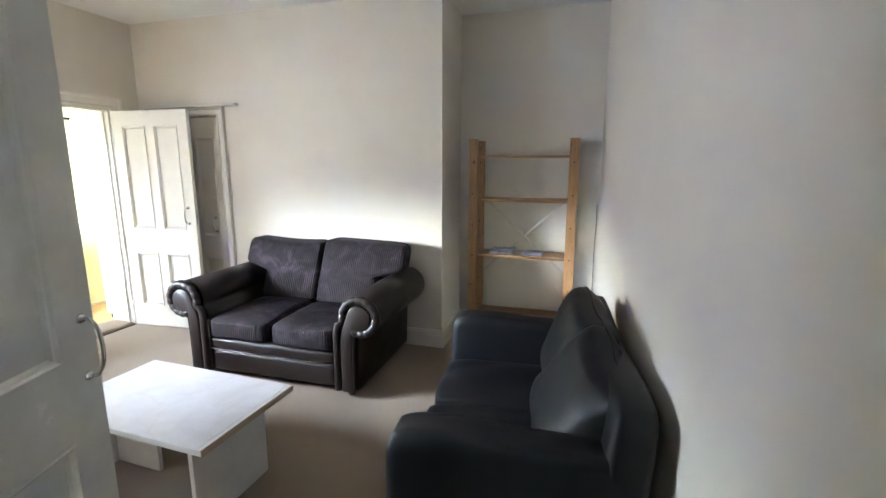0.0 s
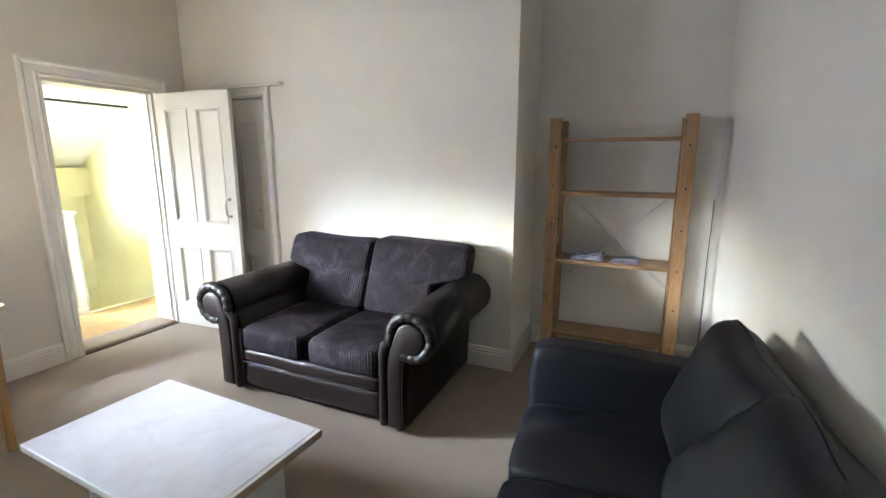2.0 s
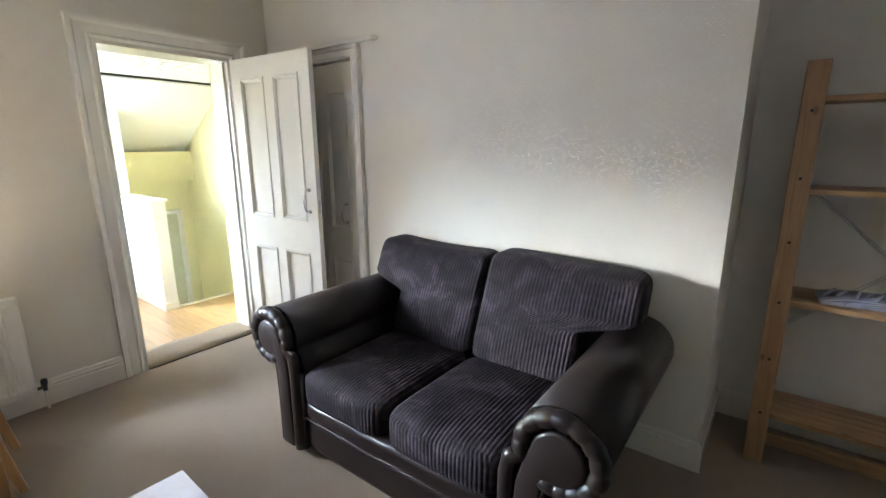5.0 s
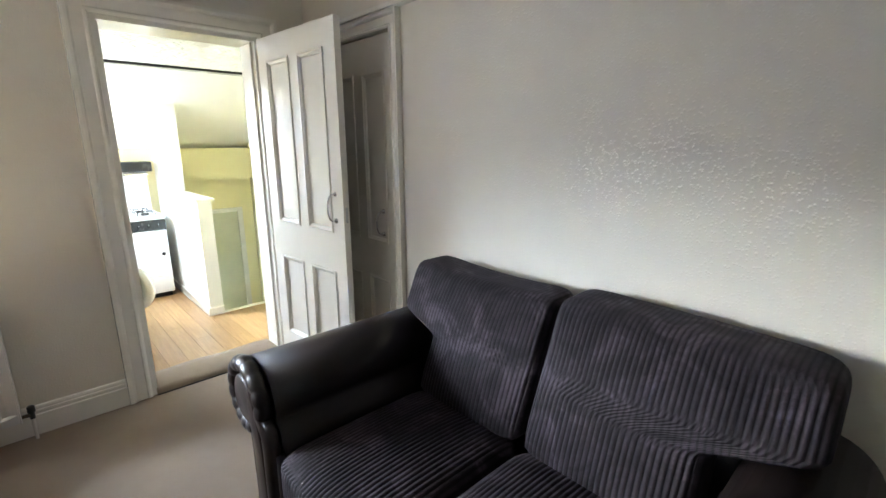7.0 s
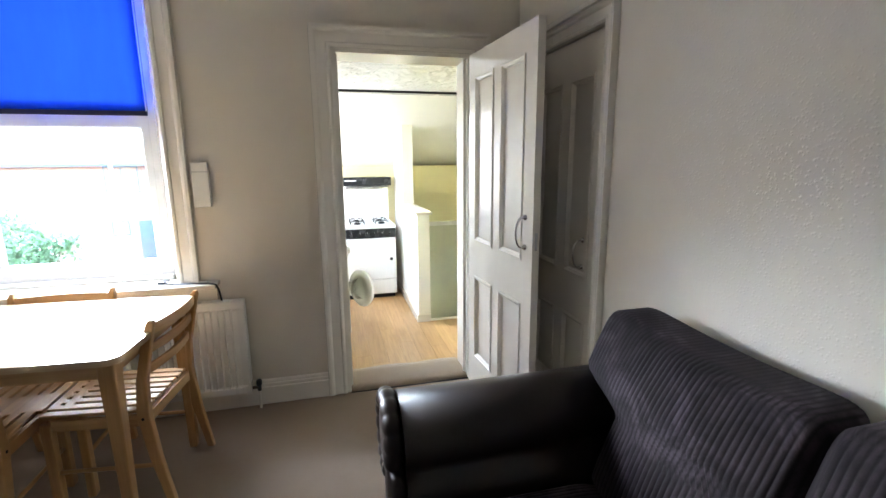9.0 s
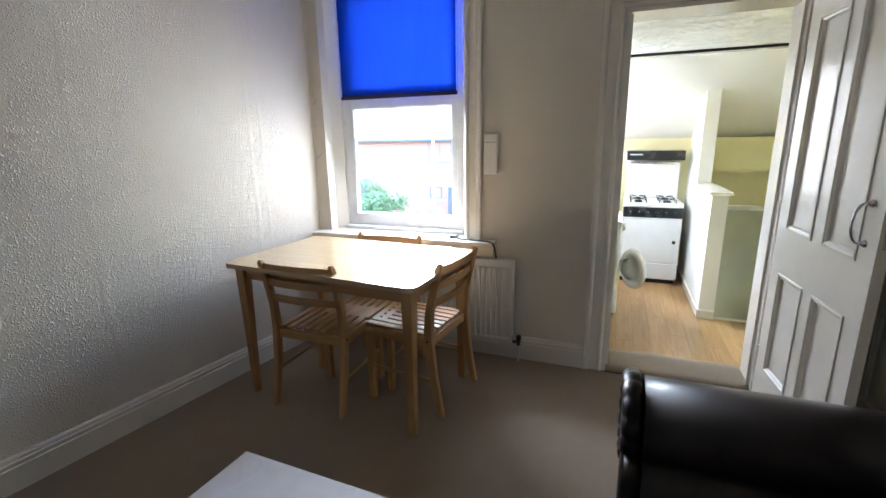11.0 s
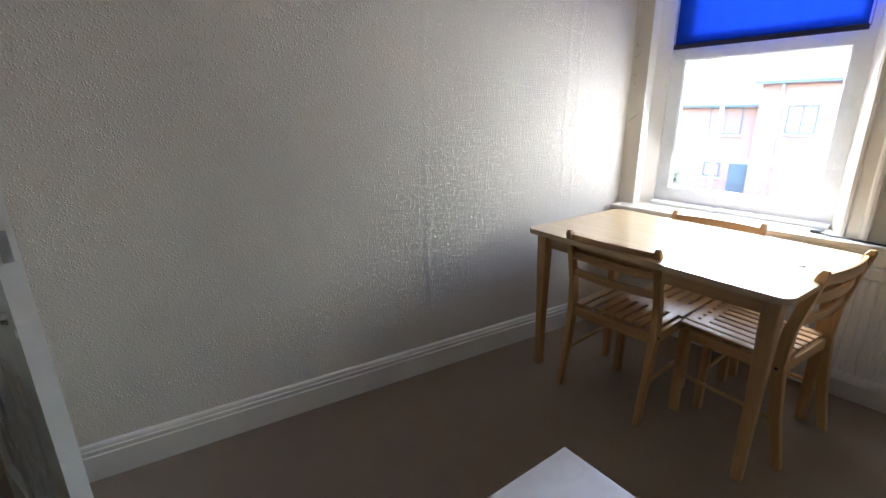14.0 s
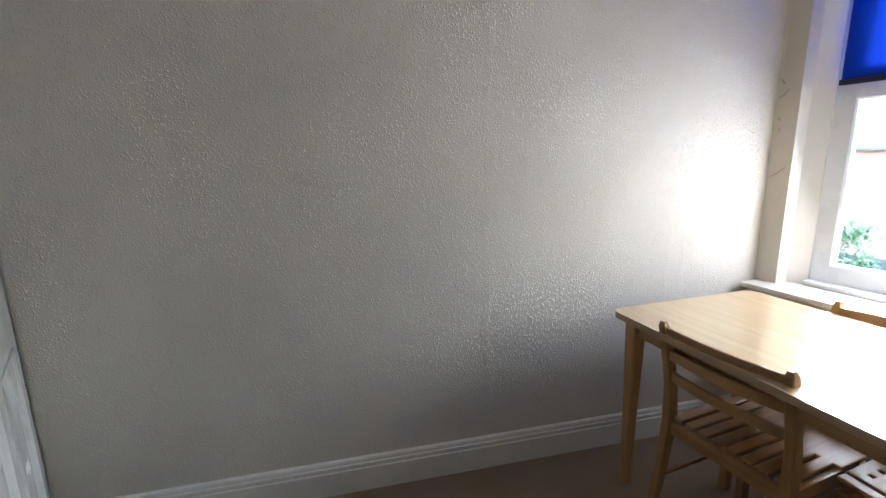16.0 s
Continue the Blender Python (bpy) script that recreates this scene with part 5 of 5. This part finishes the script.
def fridge():
    s = thing("fridge", pose(-4.58, 3.56, KF), "white under-counter fridge beside the kitchen doorway", "fridge")
    part("cabinet", box(-0.27, 0.27, 0.05, 0.56, 0.03, 0.85, 0.008), M_ENAMEL, s)
    d = part("door", box(-0.27, 0.27, 0.0, 0.046, 0.06, 0.835, 0.012, 3), M_ENAMEL, s, "plain white fridge door")
    part("door_grip", box(0.23, 0.262, -0.006, 0.0, 0.62, 0.80, 0.002), M_KWHITE, d)
    part("worktop", box(-0.275, 0.275, 0.0, 0.57, 0.851, 0.875, 0.006), M_ENAMEL, s)
    part("kick_plate", boxes([(-0.25, 0.25, 0.03, 0.05, 0.0, 0.058)]), M_DARK, s, "dark kick plate")
    return s


fridge()

# laminate boards
mesh_cache = {}
r5 = random.Random(5)
y = SY - 0.155 - 9 * 0.13
while y < KYR - 0.05:
    x = KX + r5.uniform(-0.8, 0.0)
    while x < XK - 0.07:
        L = 1.2
        a, b = max(x, KX if y < SY - 0.28 else SX + 0.022), min(x + L, XK - 0.064)
        if b - a > 0.05:
            key = round(b - a, 2)
            if key not in mesh_cache:
                ob = part("plank", box(0, b - a - 0.001, 0, 0.1292, -0.010, 0.0, 0.0006, 1), M_PLANK, floor_k)
                mesh_cache[key] = ob.data
            else:
                ob = new("plank", mesh_cache[key])
                ob.parent = floor_k
            ob.location = (a, y, KF)
        x += L
    y += 0.13

# ---- outdoors, seen through the window ----
GZ = -3.4
structure(part("ground", boxes([(-400, 400, -400, 400, GZ - 0.2, GZ)]), M_GROUND), "grey asphalt road and yards", "ground")
structure(part("outer_wall", boxes([(XK - 0.12, XK - 0.004, -3.0, WY0 + 0.03, GZ, CEIL + 0.6), (XK - 0.12, XK - 0.004, WY1 - 0.03, KYL - 0.2, GZ, CEIL + 0.6), (XK - 0.12, XK - 0.004, WY0 + 0.03, WY1 - 0.03, GZ, 0.79), (XK - 0.12, XK - 0.004, WY0 + 0.03, WY1 - 0.03, 2.43, CEIL + 0.6)]), M_OUTBRICK), "brown brick outside of the house", "wall")


def far_window(parent, x, y0, y1, z0, z1, bars=1):
    w = part("window", boxes([(x - 0.10, x + 0.02, y0, y0 + 0.07, z0, z1), (x - 0.10, x + 0.02, y1 - 0.07, y1, z0, z1), (x - 0.10, x + 0.02, y0 + 0.07, y1 - 0.07, z0, z0 + 0.07), (x - 0.10, x + 0.02, y0 + 0.07, y1 - 0.07, z1 - 0.07, z1)]
        + [(x - 0.10, x + 0.01, y0 + (y1 - y0) * (k + 1) / (bars + 1) - 0.03, y0 + (y1 - y0) * (k + 1) / (bars + 1) + 0.03, z0 + 0.07, z1 - 0.07) for k in range(bars)]), M_FRAMEDARK, parent, "dark framed window")
    part("pane", boxes([(x - 0.08, x - 0.06, y0 + 0.07, y1 - 0.07, z0 + 0.07, z1 - 0.07)]), M_FARGLASS, w)
    part("sill", box(x, x + 0.12, y0 - 0.08, y1 + 0.08, z0 - 0.09, z0), M_BAND, w)


def house_row():
    FX = -26.7
    h = thing("brick_house", pose(0, 0, GZ), "red brick two-storey houses across the road", "house")
    h0 = -GZ
    part("wall", boxes([(FX - 8, FX, -40, -5.9, 0, 1.46 + h0)]), M_BRICK, h)
    part("roof", prism([(FX + 0.35, 1.42 + h0), (FX - 4, 3.6 + h0), (FX - 8.3, 1.42 + h0)], -40, -5.2, "y"), M_ROOF, h, "grey tiled roof")
    part("gutter", box(FX + 0.25, FX + 0.42, -40, -5.9, 1.32 + h0, 1.45 + h0), M_FRAMEDARK, h, "dark gutter")
    part("storey_band", boxes([(FX, FX + 0.03, -40, -5.9, -1.35 + h0, -1.08 + h0)]), M_BAND, h, "blue-grey band between storeys")
    for dy in (0.0, -6.4, -12.8, -19.2):
        far_window(h, FX, -8.24 + dy, -6.74 + dy, 0.03 + h0, 1.32 + h0, 1)
        far_window(h, FX, -8.2 + dy, -7.4 + dy, -2.1 + h0, -1.36 + h0, 0)
        d = part("door", boxes([(FX - 0.06, FX + 0.03, -7.0 + dy, -6.1 + dy, 0.0, -1.36 + h0)]), M_FRAMEDARK, h, "dark panelled house door")
        for a in range(3):
            for b in range(2):
                part("pane", boxes([(FX + 0.03, FX + 0.036, -6.88 + dy + b * 0.36, -6.60 + dy + b * 0.36, -2.2 + h0 + a * 0.27, -1.98 + h0 + a * 0.27)]), M_FARGLASS, d)
    w = thing("brick_wing", pose(0, 0, GZ), "taller red brick wing with a shuttered opening across the road", "house")
    WX = FX + 0.9
    part("wall", boxes([(WX - 9, WX, -5.88, 14, 0, 2.4 + h0)]), M_BRICK, w)
    part("roof", prism([(WX + 0.35, 2.36 + h0), (WX - 4.5, 4.5 + h0), (WX - 9.3, 2.36 + h0)], -6.2, 14.3, "y"), M_ROOF, w, "grey tiled roof")
    part("gutter", box(WX + 0.1, WX + 0.40, -6.1, 14.2, 2.28 + h0, 2.42 + h0), M_FRAMEDARK, w, "dark gutter")
    part("downpipe", rod((WX + 0.08, -5.05, 0), (WX + 0.08, -5.05, 2.3 + h0), 0.06), M_BAND, w, "pale downpipe")
    for z in (1.55, -1.1):
        part("storey_band", boxes([(WX, WX + 0.03, -5.88, 14, z + h0 - 0.13, z + h0 + 0.13)]), M_BAND, w, "blue-grey band")
    for dy in (0, 5.0, 10.0):
        far_window(w, WX, -4.75 + dy, -3.65 + dy, 0.18 + h0, 1.36 + h0, 1)
        sh = part("shutter", boxes([(WX - 0.05, WX + 0.02, -4.8 + dy, -3.5 + dy, -2.6 + h0, -1.25 + h0)]), M_BAND, w, "blue-grey shutter")
        for k in range(9):
            part("slat", boxes([(WX + 0.02, WX + 0.035, -4.78 + dy, -3.52 + dy, -2.56 + h0 + k * 0.145, -2.46 + h0 + k * 0.145)]), M_BAND, sh)


house_row()


def lamp_post():
    s = thing("lamp_post", pose(-20.0, -5.2, GZ), "grey street lamp post across the road", "street lamp")
    part("column", rod((0, 0, 0), (0, 0, 6.2), 0.09, 14, 0.05), M_BAND, s, "", True)
    part("base", rod((0, 0, 0), (0, 0, 1.1), 0.13, 14), M_BAND, s, "", True)
    part("lantern", box(-0.12, 0.45, -0.10, 0.10, 6.2, 6.32, 0.03), M_BAND, s)


lamp_post()


def bush(m, rx, h, seed, label):
    s = thing("tree", m, label, "tree", "small trees by the road")
    r = random.Random(seed)
    tr = bmesh.new()
    sweep(tr, [(0, 0, 0), (0.05, 0.03, h * 0.25), (0.0, 0.08, h * 0.5), (0.06, 0.0, h * 0.8)], 0.1, 8, False, lambda q: 0.10 * (1 - 0.75 * q))
    tips = []
    for k in range(9):
        a = r.uniform(0, 6.28)
        z0 = h * r.uniform(0.2, 0.6)
        tip = Vector((rx * 0.75 * math.cos(a) * r.uniform(0.5, 1), rx * 0.75 * math.sin(a) * r.uniform(0.5, 1), min(h, z0 + h * r.uniform(0.1, 0.4))))
        sweep(tr, [(0, 0, z0), tuple(tip * 0.5 + Vector((0, 0, z0 * 0.5))), tuple(tip)], 0.03, 6, False, lambda q: 0.035 * (1 - 0.8 * q))
        tips.append(tip)
    part("trunk", tr, M_BARK, s, "", True)
    verts, faces = [], []
    for tip in tips + [Vector((0, 0, h * 0.85))]:
        for k in range(260):
            d = Vector((r.gauss(0, 1), r.gauss(0, 1), r.gauss(0, 0.8)))
            p = tip + d * rx * 0.21
            n1 = Vector((r.uniform(-1, 1), r.uniform(-1, 1), r.uniform(-1, 1))).normalized()
            n2 = n1.cross(Vector((0.3, 0.5, 0.8))).normalized()
            L = r.uniform(0.05, 0.10)
            b = len(verts)
            verts += [tuple(p - n1 * L), tuple(p + n2 * L * 0.45), tuple(p + n1 * L), tuple(p - n2 * L * 0.45)]
            faces.append((b, b + 1, b + 2, b + 3))
    me = bpy.data.meshes.new("crown")
    me.from_pydata(verts, [], faces)
    me.materials.append(M_LEAF)
    cr = new("crown", me)
    cr.parent = s
    return s


bush(pose(-17.5, -6.2, GZ), 1.0, 2.6, 2, "leafy green bush on the far side of the road")
bush(pose(-22.0, -9.9, GZ), 1.5, 3.1, 7, "leafy green tree beside the houses")


# ---- wood chips under the paint of the papered walls ----
def wood_chips(parent, n, seed, u0, u1, z0, z1, place, height, mat):
    """Small uneven flakes; place(u, z, out) gives the world point."""
    r = random.Random(seed)
    verts, faces = [], []
    for k in range(n):
        u, z = r.uniform(u0, u1), r.uniform(z0, z1)
        a = r.uniform(0, math.pi)
        lu, lw = r.uniform(0.0035, 0.0085), r.uniform(0.0022, 0.0042)
        h = height * r.uniform(0.35, 1.0)
        b = len(verts)
        for i in range(6):
            t = math.tau * i / 6
            p, q = lu * math.cos(t) * r.uniform(0.75, 1.15), lw * math.sin(t) * r.uniform(0.75, 1.15)
            verts.append(place(u + p * math.cos(a) - q * math.sin(a), z + p * math.sin(a) + q * math.cos(a), -0.0003))
        for e in (-0.35, 0.35):
            verts.append(place(u + e * lu * math.cos(a), z + e * lu * math.sin(a), h * r.uniform(0.7, 1.0)))
        lo, hi = b + 6, b + 7
        faces += [(b + 5, b, hi), (b, b + 1, hi), (b + 1, b + 2, lo, hi), (b + 2, b + 3, lo), (b + 3, b + 4, lo), (b + 4, b + 5, hi, lo)]
    me = bpy.data.meshes.new("wood_chips")
    me.from_pydata(verts, [], faces)
    me.polygons.foreach_set("use_smooth", [True] * len(me.polygons))
    me.materials.append(mat)
    ob = new("wood_chips", me)
    ob.parent = parent
    tagged(ob, kind="stuff")


wood_chips(wall_s, 12500, 11, XW + 0.03, EX0 - 0.08, 0.16, 2.72, lambda u, z, o: (u + 0.141 * o, front_y(u) + 0.99 * o, z), 0.0024, M_WALL)
wood_chips(wall_n, 6500, 12, CX1 + 0.09, XC - 0.01, 0.16, 2.60, lambda u, z, o: (u, YB - o, z), 0.0006, M_WALL_FAINT)
